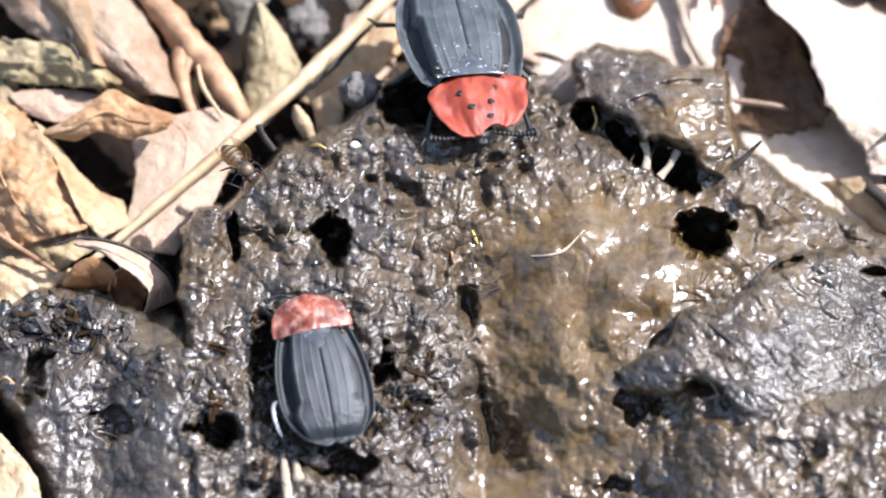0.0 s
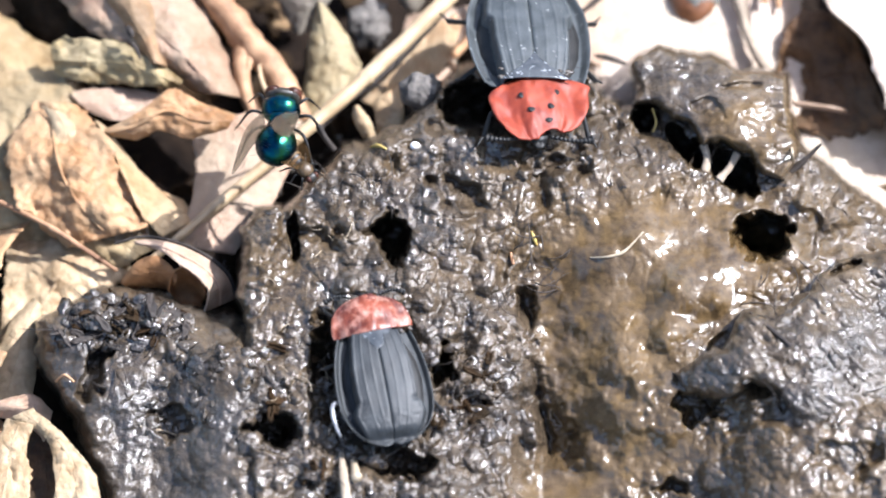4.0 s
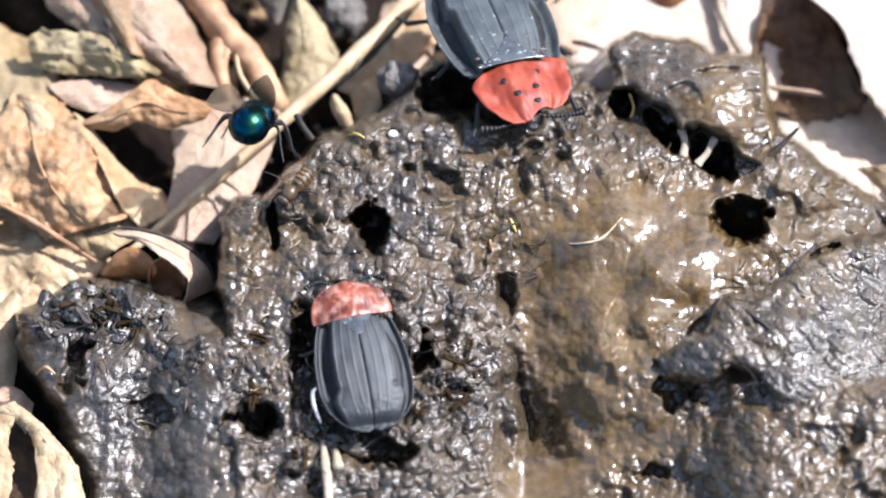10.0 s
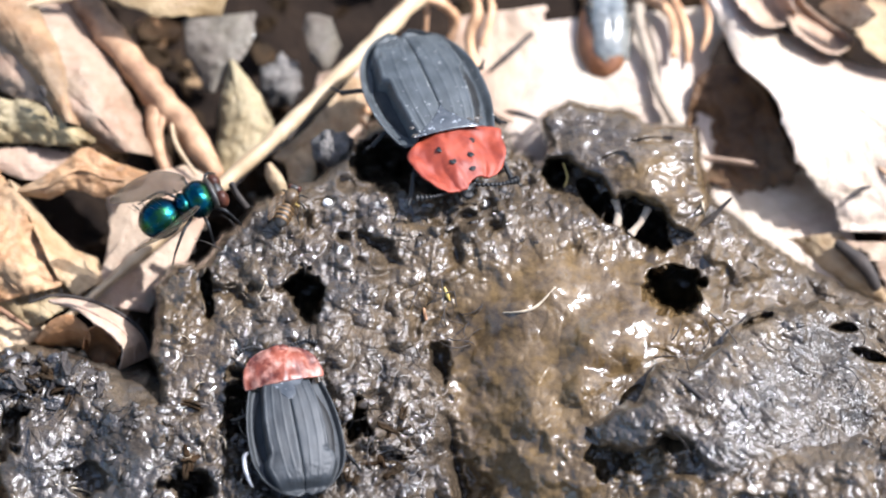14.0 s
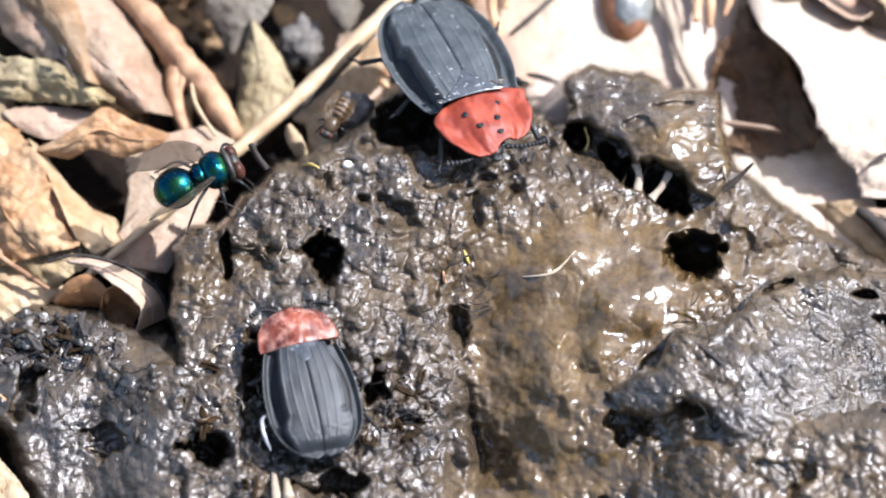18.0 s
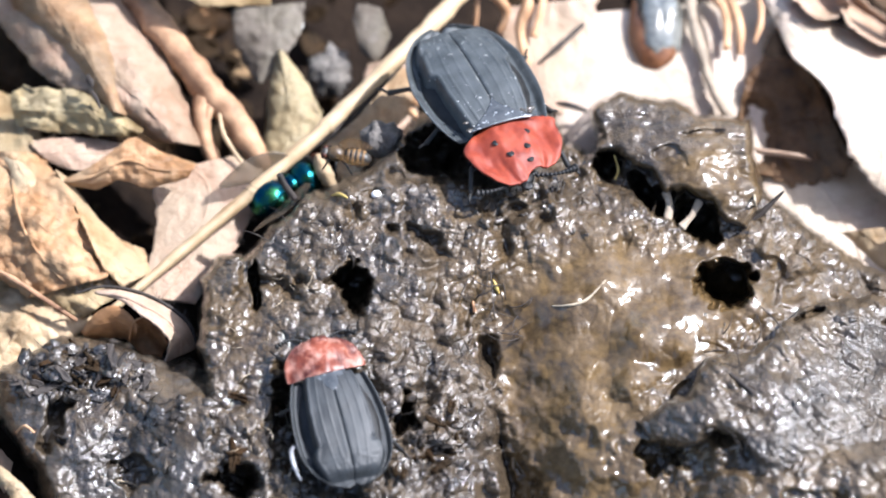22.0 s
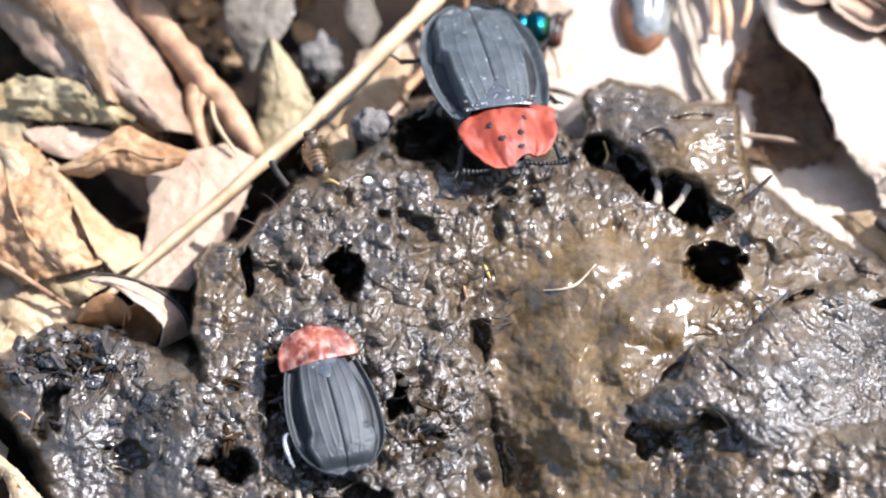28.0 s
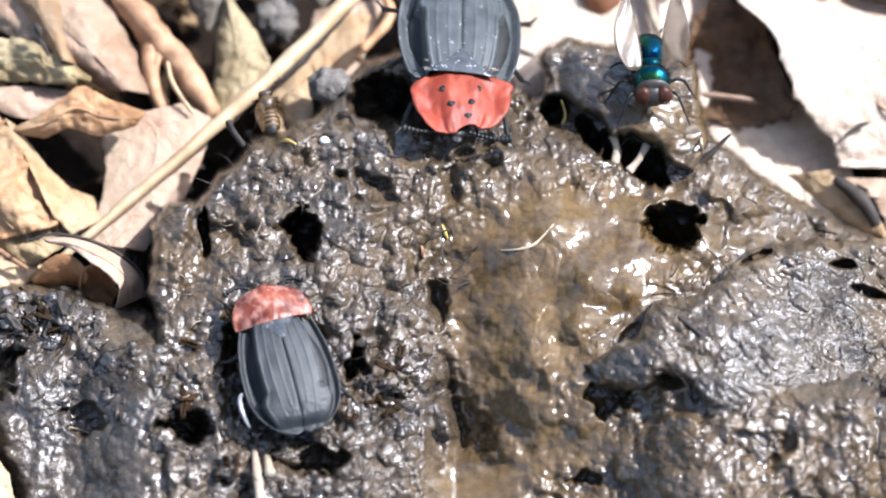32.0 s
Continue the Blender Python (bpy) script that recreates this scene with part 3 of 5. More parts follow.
    for ca, cb, r, high in ((1200, 538, 38, 1.4), (1184, 618, 32, 1.1), (1135, 446, 42, 1.4), (1118, 380, 36, 0.9), (1272, 562, 26, 0.7), (1412, 464, 34, 1.0), (1408, 380, 30, 0.9), (1080, 478, 34, 0.7), (1180, 340, 34, 0.8), (1050, 400, 34, 0.7), (1290, 500, 30, 0.5), (1480, 420, 30, 0.7), (1100, 690, 30, 0.6), (1165, 720, 26, 0.5), (1060, 850, 30, 0.7), (1260, 850, 30, 0.7)):
        z = lump(a, b, z, ca, cb, r, r, high)
    # holes
    for ca, cb, ra, rb, depth, turn in (
        (694, 455, 27, 50, 9.0, -18), (665, 436, 26, 11, 3.0, 0), (521, 455, 10, 42, 5.0, -10),
        (1347, 444, 45, 41, 11.0, 0), (480, 795, 56, 34, 7.0, 0), (790, 672, 22, 36, 6.0, 0),
        (575, 660, 26, 60, 3.0, 15), (715, 856, 60, 20, 4.0, 0), (1234, 752, 42, 24, 2.6, 10),
        (850, 745, 30, 10, 1.2, 0), (1190, 890, 30, 14, 1.6, 0),
        (835, 214, 52, 46, 6.0, 0), (850, 208, 34, 30, 3.0, 0), (900, 258, 62, 24, 4.5, 18), (1206, 278, 17, 36, 8.0, -38), (1298, 334, 46, 27, 9.0, 42), (1250, 300, 24, 20, 6.0, 0), (1141, 238, 20, 26, 7.0, 0),
    ):
        z = pit(a, b, z, ca, cb, ra, rb, depth, turn, int(ca))
    # the watery channel at its foot
    pool = np.exp(-(((a - 1010) / 85) ** 4) - ((b - 915) / 62) ** 4)
    z = z * (1 - pool) + (9.2 + 0.25 * fractal(a, b, 60, 2, 57) + 0.012 * (a - 1010)) * pool
    wet = np.maximum(wet, pool)
    dull = dull * (1 - np.exp(-(((a - 870) / 75) ** 2) - ((b - 740) / 150) ** 2)) * (1 - pool)
    return z, wet, dull


MAIN_EDGE = [(415, 425), (445, 402), (500, 400), (545, 350), (595, 292), (660, 268), (720, 242), (766, 205), (798, 165), (850, 140), (960, 132), (1030, 150), (1062, 198), (1105, 222), (1180, 215),
             (1330, 240), (1405, 260), (1420, 300), (1500, 342), (1570, 392), (1640, 445), (1720, 480),
             (1800, 700), (1700, 1100), (440, 1100), (440, 860), (428, 740), (440, 640), (418, 560)]
pat = thing("dung_pat", crust_mesh("dung_pat", MAIN_EDGE, main_height, 2.2, DUNG, 101, 11, 18, 3.0), "wet brown dung pat with insect holes, glistening in the sun", "dung")


def flap_height(a, b):
    z = 15.5 + 1.6 * np.exp(-(((a - 1280) / 110) ** 2) - ((b - 220) / 80) ** 2) + 0.7 * fractal(a, b, 120, 3, 83)
    z += 0.5 * clumps(a * 0.6, b, 34, 85) + 0.14 * fractal(a, b, 18, 2, 87)
    for ca, cb, ra, rb, depth, turn in ((1310, 178, 46, 7, 0.5, -6), (1250, 220, 30, 12, 0.6, 20)):
        z = pit(a, b, z, ca, cb, ra, rb, depth, turn, int(ca) + 1)
    return z, np.clip(0.38 + 0.7 * np.exp(-(((a - 1330) / 60) ** 2) - ((b - 270) / 50) ** 2) + 0.4 * fractal(a, b, 60, 2, 89), 0, 0.85), 0.3 * smooth(0.0, 0.4, fractal(a, b, 90, 2, 95))


FLAP_EDGE = [(1118, 208), (1124, 186), (1114, 140), (1130, 122), (1165, 108), (1212, 114), (1250, 126), (1300, 150), (1388, 158), (1402, 220), (1414, 300), (1392, 350), (1352, 338), (1322, 300), (1280, 276), (1246, 284), (1218, 246), (1184, 232), (1160, 208)]
part("crust_flap", crust_mesh("crust_flap", FLAP_EDGE, flap_height, 2.6, DUNG, 181, 8, 12, 2.0), pat, "raised grey-brown crust flap with holes under it")


def left_height(a, b):
    z = 7.6 + 4.4 * np.exp(-(((a - 225) / 170) ** 2) - ((b - 650) / 170) ** 2) + 1.2 * fractal(a, b, 150, 3, 61)
    z += 4.4 * smooth(270, 410, a) * smooth(570, 680, b)
    top = (1 - smooth(600, 690, b + 40 * fractal(a, b, 60, 2, 68))) * (1 - smooth(300, 380, a))
    z += 0.35 * clumps(a, b, 44, 63) + 0.16 * crumb(a, b, 13, 67) + 0.30 * crumb(a, b, 26, 65)
    z += top * (1.7 * crumb(a, b, 48, 64) + 0.8 * crumb(a, b, 22, 69) - 0.6)
    z += smooth(380, 440, a) * (0.6 * crumb(a, b, 40, 70) + 0.4 * crumb(a, b, 20, 72))
    z = pit(a, b, z, 170, 700, 26, 46, 3.0, 20, 21)
    z = pit(a, b, z, 300, 790, 30, 26, 1.6, 0, 22)
    z = pit(a, b, z, 482, 795, 50, 32, 8.0, 0, 23)
    return z, np.clip(0.08 + 0.5 * fractal(a, b, 110, 2, 66) + 0.4 * (1 - smooth(150, 230, a)) * smooth(680, 760, b), 0, 0.6), 0.25 * smooth(0.05, 0.4, fractal(a, b, 120, 2, 97))


LEFT_EDGE = [(62, 600), (120, 572), (200, 548), (290, 562), (400, 592), (470, 632), (545, 760), (580, 900), (580, 1100), (260, 1100), (175, 880), (128, 795), (75, 705)]
left_clod = thing("dung_clod", crust_mesh("dung_clod", LEFT_EDGE, left_height, 2.6, DUNG_GREY, 131, 11, 24, 4.0), "dark greyish lump of moist dung beside the pat", "dung")


def right_height(a, b):
    z = 17.0 - 2.0 * (1 - smooth(1190, 1320, a)) - 0.016 * np.clip(a - 1440, 0, 420) + 1.8 * np.exp(-(((a - 1370) / 210) ** 2) - ((b - 640) / 180) ** 2) + 1.2 * fractal(a, b, 170, 3, 71)
    along, across = a * 0.75 + b * 0.66, -a * 0.66 + b * 0.75
    z += 0.45 * clumps(along * 0.5, across, 34, 73) + 0.24 * crumb(along * 0.5, across, 20, 75) + 0.20 * crumb(along * 0.5, across, 10, 78) + 0.12 * crumb(a, b, 7, 79) + 0.25 * crumb(a, b, 52, 74)
    z -= 1.4 * smooth(660, 800, b) * (1 - smooth(1380, 1540, a))
    z = pit(a, b, z, 1655, 515, 26, 8, 2.5, 8, 31)
    z = pit(a, b, z, 1700, 560, 34, 10, 2.5, 25, 32)
    z = pit(a, b, z, 1690, 850, 70, 38, 6.0, -12, 33)
    z = pit(a, b, z, 1500, 500, 30, 7, 1.6, -30, 35)
    z = pit(a, b, z, 1560, 845, 30, 50, 2.0, 35, 36)
    return z, np.clip(0.18 + 1.1 * fractal(a, b, 110, 3, 76) + 0.35 * smooth(1560, 1640, a) + 0.5 * smooth(760, 860, b), 0, 0.45), 0.78 * (1 - np.exp(-(((a - 1440) / 130) ** 2) - ((b - 720) / 170) ** 2)) * smooth(-0.25, 0.2, fractal(a, b, 80, 3, 77))


RIGHT_EDGE = [(1475, 488), (1560, 468), (1700, 468), (1840, 480), (1960, 620), (1960, 1100), (1470, 1100), (1440, 900), (1415, 800), (1395, 735), (1330, 706), (1285, 730), (1205, 730), (1190, 692),
              (1285, 640), (1325, 585), (1425, 545)]
right_clod = thing("dung_clod", crust_mesh("dung_clod", RIGHT_EDGE, right_height, 2.6, DUNG_GREY, 151, 13, 22, 2.5), "grey fibrous crust of dung lying on the pat", "dung")


def on(a, b, lift=0.0):
    """The grid place (a, b) on the dung's own surface, lifted by so many mm."""
    best = -2.0
    for a0, b0, step, z in SURFACES:
        i, j = round((b - b0) / step), round((a - a0) / step)
        if 0 <= i < z.shape[0] and 0 <= j < z.shape[1]:
            best = max(best, float(z[i, j]))
    return (a, b, best + lift)


# ---- leaf litter ----
def leaf(a_edge, b_edge, mat, label, arch=1.0, ripple=0.5, seed=0, thick=0.18, curl=0.0, nu=36, nv=56, name="dry_leaf", tooth=0.05):
    """A dry leaf between two edges of (a, b, z); arch lifts its middle, curl its rims, in mm."""
    def at(r, s):
        wob = tooth * noise.noise((s * 9, seed * 3.3, r * 2)) + 0.6 * tooth * noise.noise((s * 27, seed * 1.7, r)) - 0.9 * tooth * max(0.0, noise.noise((s * 14, seed * 2.9, r * 3)) - 0.25)
        wob *= 1 if r < 0.5 else -1
        r2 = r + wob * (1 if r in (0, 1) else 0.3)
        pa, pb = spline(a_edge, s), spline(b_edge, s)
        q = [x + (y - x) * r2 for x, y in zip(pa, pb)]
        q[2] += arch * 4 * r * (1 - r) + curl * (2 * r - 1) ** 4
        q[2] += ripple * noise.noise((q[0] / 90, q[1] / 90, seed * 2.1)) + 0.6 * ripple * abs(noise.noise((q[0] / 42, q[1] / 42, seed * 5.7))) + 0.30 * ripple * abs(noise.noise((q[0] / 22, q[1] / 22, seed * 3.7))) + 0.15 * ripple * noise.noise((q[0] / 12, q[1] / 12, seed * 1.3))
        return spot(*q)
    ob = thing(name, sheet_mesh(name, at, nu, nv, thick, mat), label, "leaf", "leaf litter")
    if nv >= 40:
        v, f = tube([at(0.5, 0.02 + 0.96 * k / 8) for k in range(9)], [0.16, 0.22, 0.22, 0.2, 0.18, 0.16, 0.13, 0.1, 0.06], 6, 3)
        part("midrib", mesh_of("midrib", v, f, mat), ob, "thin raised midrib")
    return ob


leaf([(-200, -130, 3), (-62, 18, 4), (72, 112, 5), (136, 206, 6), (222, 348, 6), (300, 456, 3)], [(-520, 60, 2), (-420, 220, 3), (-260, 350, 4), (-100, 425, 4), (60, 470, 3), (200, 520, 2)],
     LEAF_OCHRE, "large ochre dry leaf with a torn edge on the litter", 1.5, 1.3, 1, tooth=0.05, nu=70, nv=90)
leaf([(150, 222, 7.5), (176, 268, 8.6), (214, 345, 8.6), (264, 436, 6.5)], [(60, 215, 7), (10, 300, 7.4), (30, 400, 7), (120, 475, 5)], LEAF_ORANGE, "orange-tan torn leaf with a folded pale edge", 0.6, 1.8, 51, tooth=0.09)
leaf([(166, 250, 8.2), (204, 320, 8.2), (246, 410, 7), (285, 455, 5)], [(184, 262, 6.5), (236, 330, 5.6), (284, 380, 4.6), (340, 428, 3.4)], LEAF_TAN, "tan shredded leaf edge above a dark hollow", 0.3, 0.9, 52, tooth=0.12)
leaf([(74, 225, 8.2), (92, 262, 8.6), (70, 300, 8.4)], [(112, 240, 8.4), (136, 275, 8.8), (128, 312, 8.4)], LEAF_CREAM, "pale triangular flap torn from a leaf", 0.4, 0.5, 53, nv=24, tooth=0.1)
leaf([(60, 400, 1.6), (26, 450, 3.6), (-4, 505, 5.4), (-14, 560, 6.5), (-4, 640, 6.4), (8, 672, 6), (-45, 745, 5)], [(-330, 370, 1), (-330, 440, 1.6), (-320, 520, 3), (-300, 620, 4.6), (-260, 720, 4), (-230, 760, 4), (-170, 800, 3)],
     LEAF_ORANGE, "orange-tan dry leaf with a rolled edge", 1.2, 1.6, 2, curl=0.8)
leaf([(-8, 445, 2), (10, 500, 2.5), (5, 560, 2), (0, 640, 2)], [(215, 480, 3), (225, 520, 3), (150, 580, 2), (70, 690, 2)], LEAF_CREAM, "cream mottled scrap of dry leaf", 1.0, 1.0, 3)
leaf([(62, 565, 4), (20, 610, 4), (-10, 680, 3.6), (-40, 740, 3)], [(72, 580, 4), (66, 640, 4), (62, 710, 3.6), (50, 765, 3)], LEAF_CREAM, "cream weathered scrap of leaf", 0.8, 0.6, 4)
leaf([(-260, 790, 2), (-120, 765, 3), (-10, 775, 3), (12, 800, 3)], [(-260, 1000, 1), (-120, 1000, 1), (-20, 960, 1), (10, 880, 1)], LEAF_RUST, "rust-brown crumpled dry leaf", 1.6, 2.0, 5)
leaf([(14, 778, 9), (-6, 830, 9), (-28, 890, 8.6), (-60, 1000, 8)], [(60, 790, 9.4), (48, 834, 9.2), (54, 890, 8.8), (40, 1000, 8)], LEAF_CREAM, "cream torn leaf with a ragged hole", 0.3, 1.1, 6, tooth=0.12)
leaf([(22, 776, 9.2), (84, 812, 9.2), (100, 880, 8.8), (96, 1000, 8)], [(58, 762, 9.4), (120, 815, 9.8), (172, 884, 9.4), (196, 1000, 9)], LEAF_CREAM, "cream torn leaf flap curling up", 0.3, 1.1, 7, tooth=0.12)
leaf([(30, 800, 2), (36, 860, 2), (30, 1000, 1.5)], [(110, 800, 2), (130, 860, 2), (140, 1000, 1.5)], LEAF_DARK, "dark brown leaf under a torn one", 0.4, 0.6, 54, nv=30)
leaf([(0, 745, 6), (60, 735, 6.5), (95, 765, 6)], [(-20, 770, 5), (50, 790, 5.5), (80, 820, 5)], LEAF_PINK, "crumpled pinkish leaf fragment", 0.8, 0.8, 8, nv=20)
# curled leaf with a hairy dark rim beside the pat
leaf([(236, 462, 7.6), (270, 458, 7.8), (315, 467, 7.8), (365, 490, 7.4), (404, 523, 6.6), (418, 563, 5)], [(262, 474, 8.0), (284, 480, 8.6), (320, 504, 9.4), (358, 530, 9.4), (371, 560, 8.6), (362, 588, 7)],
     LEAF_PINK, "curled bleached leaf with a dark bristly rim", 0.4, 0.3, 9, thick=0.25)
leaf([(212, 535, 5), (240, 500, 7), (275, 488, 8), (305, 508, 7.8), (314, 530, 7)], [(228, 548, 3), (250, 545, 4), (275, 545, 4), (295, 548, 4), (305, 550, 4)], LEAF_BROWN, "small cupped russet leaf curl", 0.8, 0.3, 10, nv=24)
leaf([(300, 550, 6), (306, 520, 7.6), (328, 508, 8.4), (352, 528, 8.2), (364, 556, 7.4)], [(316, 572, 4), (322, 574, 4), (334, 576, 4), (346, 576, 4), (356, 578, 4)], LEAF_BROWN, "small cupped russet leaf curl", -1.2, 0.2, 11, nv=24)
# folded russet leaf above the dark hollow
leaf([(180, 266, 8), (245, 232, 9.5), (302, 192, 10.5), (350, 214, 10), (415, 236, 8.5)], [(186, 276, 7), (236, 282, 7.5), (280, 268, 8.5), (332, 280, 8.5), (402, 262, 8)],
     LEAF_ORANGE, "folded orange-tan dry leaf arching over a hollow", 0.8, 1.0, 12, thick=0.22)
leaf([(325, 255, 5), (346, 310, 4.5), (336, 400, 4), (300, 470, 3)], [(480, 225, 5), (530, 262, 4.5), (492, 372, 3.5), (415, 485, 2.5)], LEAF_PINK, "smooth pinkish leaf lying flat beside the straw", 0.6, 0.4, 13)
leaf([(116, 200, 7), (180, 192, 7), (240, 194, 7), (285, 202, 7)], [(160, 238, 6.5), (205, 250, 6.5), (240, 244, 6.5), (280, 226, 6.5)], LEAF_PINK, "pale scrap of leaf between cracks", 0.3, 0.4, 14, nv=24)
leaf([(84, 114, 8), (130, 104, 9), (215, 114, 9.4), (322, 176, 8.6)], [(96, 168, 7), (170, 184, 7.4), (240, 186, 8), (310, 192, 8.2)], LEAF_MOTTLED, "olive and brown mottled leaf, creased", 0.5, 1.6, 15, tooth=0.07)
leaf([(-40, -130, 4), (70, -10, 6), (150, 85, 8), (240, 130, 8), (345, 195, 6)], [(270, -150, 5), (318, -20, 7), (362, 60, 7), (400, 130, 6), (424, 208, 5)], LEAF_ROSE, "long rolled pinkish leaf, smooth and pale", 3.2, 1.1, 16, nu=40)
# added sheet: browner left half of the rolled leaf above
leaf([(30, -150, 6), (108, -25, 7), (185, 62, 7.5), (255, 140, 7.5)], [(170, -160, 9), (225, -40, 10), (268, 55, 10), (292, 155, 9)], LEAF_UMBER, "brown left half of the rolled leaf, added as its own sheet", 2.6, 0.8, 36)
leaf([(226, 352, 2), (250, 396, 2.5), (272, 440, 2.5), (300, 480, 2)], [(322, 390, 3), (338, 412, 3), (344, 445, 2.5), (345, 480, 2)], LEAF_TAN, "torn tan leaf fragment below the hollow", 0.8, 1.0, 38, nv=30)
# this leaf's blackness paints the shade of the gap beside the rolled leaf
leaf([(-120, -140, 2), (0, 20, 2), (60, 100, 2), (120, 140, 2)], [(0, -160, 4), (110, -20, 5), (170, 60, 5), (250, 120, 4)], LEAF_ROT_AND_SHADE, "leaf under a rolled leaf, blackened as the shaded gap", 1.0, 0.8, 17)
leaf([(560, 36, 4), (545, 120, 3), (535, 205, 2), (520, 260, 2)], [(566, 40, 4), (606, 92, 4), (636, 150, 3), (640, 200, 3)], LEAF_OLIVE, "olive yellow pointed leaf", 0.9, 1.0, 18)
leaf([(479, -34, 4), (484, 20, 4), (505, 65, 3), (522, 92, 2.5)], [(604, -48, 5), (600, 0, 5), (572, 44, 4), (530, 94, 2.5)], LEAF_GREY, "grey weathered leaf with a torn tip", 0.5, 0.6, 19)
leaf([(290, -210, 13), (420, -190, 13), (570, -130, 11)], [(330, -80, 12.5), (425, -44, 12.5), (545, -42, 10)], LEAF_OCHRE, "drab ochre leaf with a torn end", 0.8, 0.5, 20, nv=24)
leaf([(690, -20, 4), (700, -45, 4.5), (740, -40, 4)], [(705, 40, 3), (735, 55, 3), (758, 10, 3)], LEAF_GREY, "small round grey leaf", 0.8, 0.4, 21, nv=20)
leaf([(720, 60, 1), (700, 130, 0), (690, 200, 0)], [(840, 40, 1), (800, 150, 0), (760, 220, 0)], LEAF_PINK, "pinkish leaf under the straw", 0.5, 0.6, 22)
leaf([(745, 66, 5), (690, 150, 5), (637, 212, 5)], [(815, 70, 5), (777, 160, 5), (667, 226, 5)], LEAF_TAN, "tan leaf lying close under the straw", 0.4, 0.5, 57, nv=40)
leaf([(626, 222, 6.6), (628, 250, 7.2), (644, 276, 6.8)], [(630, 220, 7.0), (652, 246, 7.6), (662, 276, 7.0)], LEAF_CREAM, "cream strip of leaf at the edge of the pat", 0.5, 0.8, 58, nv=24, nu=14, tooth=0.14)
leaf([(658, 212, 6.5), (664, 240, 6.5), (668, 268, 6.5)], [(698, 188, 6.8), (712, 232, 6.8), (704, 262, 6.8)], LEAF_TAN, "tan crumpled scrap of leaf at the edge of the pat", 0.5, 0.6, 59, nv=24, nu=20)
# right side: bleached leaves
leaf([(1010, -20, 0), (1000, 80, 0), (1020, 170, 0), (1060, 230, 0)], [(1430, -60, 1), (1420, 60, 1), (1420, 180, 0), (1430, 330, 0)], LEAF_PALE, "broad bleached leaf, almost white in the sun", 0.8, 0.6, 23, nu=30)
leaf([(960, -40, 3), (950, 40, 2), (1000, 120, 1.5)], [(1120, -60, 3), (1110, 20, 2), (1060, 150, 1.5)], LEAF_PINK, "pinkish leaf with a dark crease", 0.5, 0.5, 24, nv=24)
leaf([(1402, 236, -0.4), (1405, 270, 0.2), (1460, 330, 0.6), (1520, 400, 0.6)], [(1580, 232, -0.4), (1620, 268, 0.8), (1660, 340, 1.4), (1690, 470, 1)], LEAF_PALE, "bleached leaf in the shade of another", 0.4, 0.3, 25)
leaf([(1392, -100, 5), (1432, -30, 5.4), (1466, 40, 6), (1535, 110, 7.6), (1552, 172, 7.6), (1592, 248, 6.4), (1632, 300, 5), (1650, 342, 4)], [(1455, -100, 4), (1490, -35, 4), (1560, -5, 4), (1660, 40, 4), (1800, 70, 4), (1950, 150, 4), (1950, 260, 3), (1950, 348, 2)],
     LEAF_PALE, "large bleached leaf with a raised edge", 1.0, 1.1, 26, nu=50, nv=60)
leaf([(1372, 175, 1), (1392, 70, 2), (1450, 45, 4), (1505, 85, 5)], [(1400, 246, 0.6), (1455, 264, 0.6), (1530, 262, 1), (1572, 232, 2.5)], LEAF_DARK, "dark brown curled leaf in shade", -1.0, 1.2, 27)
leaf([(1608, -62, 9), (1640, -76, 9.4), (1680, -72, 9.4), (1706, -52, 9)], [(1612, -50, 8.8), (1645, -26, 8.8), (1680, -22, 8.8), (1712, -44, 8.8)], LEAF_DARK, "dark rotten patch of leaf", 0.2, 0.3, 56, nv=24, tooth=0.1)
leaf([(1400, 205, 3.5), (1460, 212, 4), (1490, 218, 4)], [(1405, 216, 3), (1460, 222, 3.4), (1500, 228, 3.4)], LEAF_PINK, "narrow pinkish leaf sliver", 0.2, 0.2, 28, nv=14, nu=6)
leaf([(1540, 355, 1), (1600, 400, 1), (1680, 460, 1), (1720, 480, 1)], [(1640, 345, 3), (1690, 390, 3), (1720, 440, 3), (1735, 470, 3)], LEAF_CREAM, "cream leaf fold at the edge of the pat", 0.6, 0.4, 29)
leaf([(1650, 360, 4), (1700, 390, 4), (1730, 450, 3)], [(1950, 370, 3), (1950, 420, 3), (1950, 520, 2)], LEAF_PINK, "pinkish leaf beyond the pat", 0.5, 0.5, 30)
leaf([(1440, -105, 6), (1462, -66, 6.6), (1486, -40, 6.8), (1515, -21, 6.6), (1548, -25, 6)], [(1500, -170, 6), (1535, -115, 6), (1555, -80, 6), (1565, -60, 6), (1572, -48, 6)], LEAF_PINK, "pinkish leaf with a curled scalloped edge", -2.4, 0.4, 31, curl=0.8)
leaf([(1551, -38, 6), (1566, -12, 6.6), (1600, 14, 6.6), (1637, 27, 6.2), (1662, 15, 5.6)], [(1572, -80, 5), (1592, -58, 4), (1625, -32, 3.5), (1655, -12, 3.5), (1670, 2, 4)], LEAF_PINK, "pinkish leaf with a curled scalloped edge", -1.4, 0.4, 32, curl=0.8)
leaf([(1660, -30, 6), (1678, -2, 6.6), (1707, 30, 6.6), (1750, 46, 6.2), (1840, 56, 5.6)], [(1720, -100, 5), (1750, -70, 4), (1790, -40, 4), (1830, -20, 4), (1870, 10, 4)], LEAF_CREAM, "cream mottled leaf with holes and a curled edge", -1.4, 0.7, 33, curl=0.8)
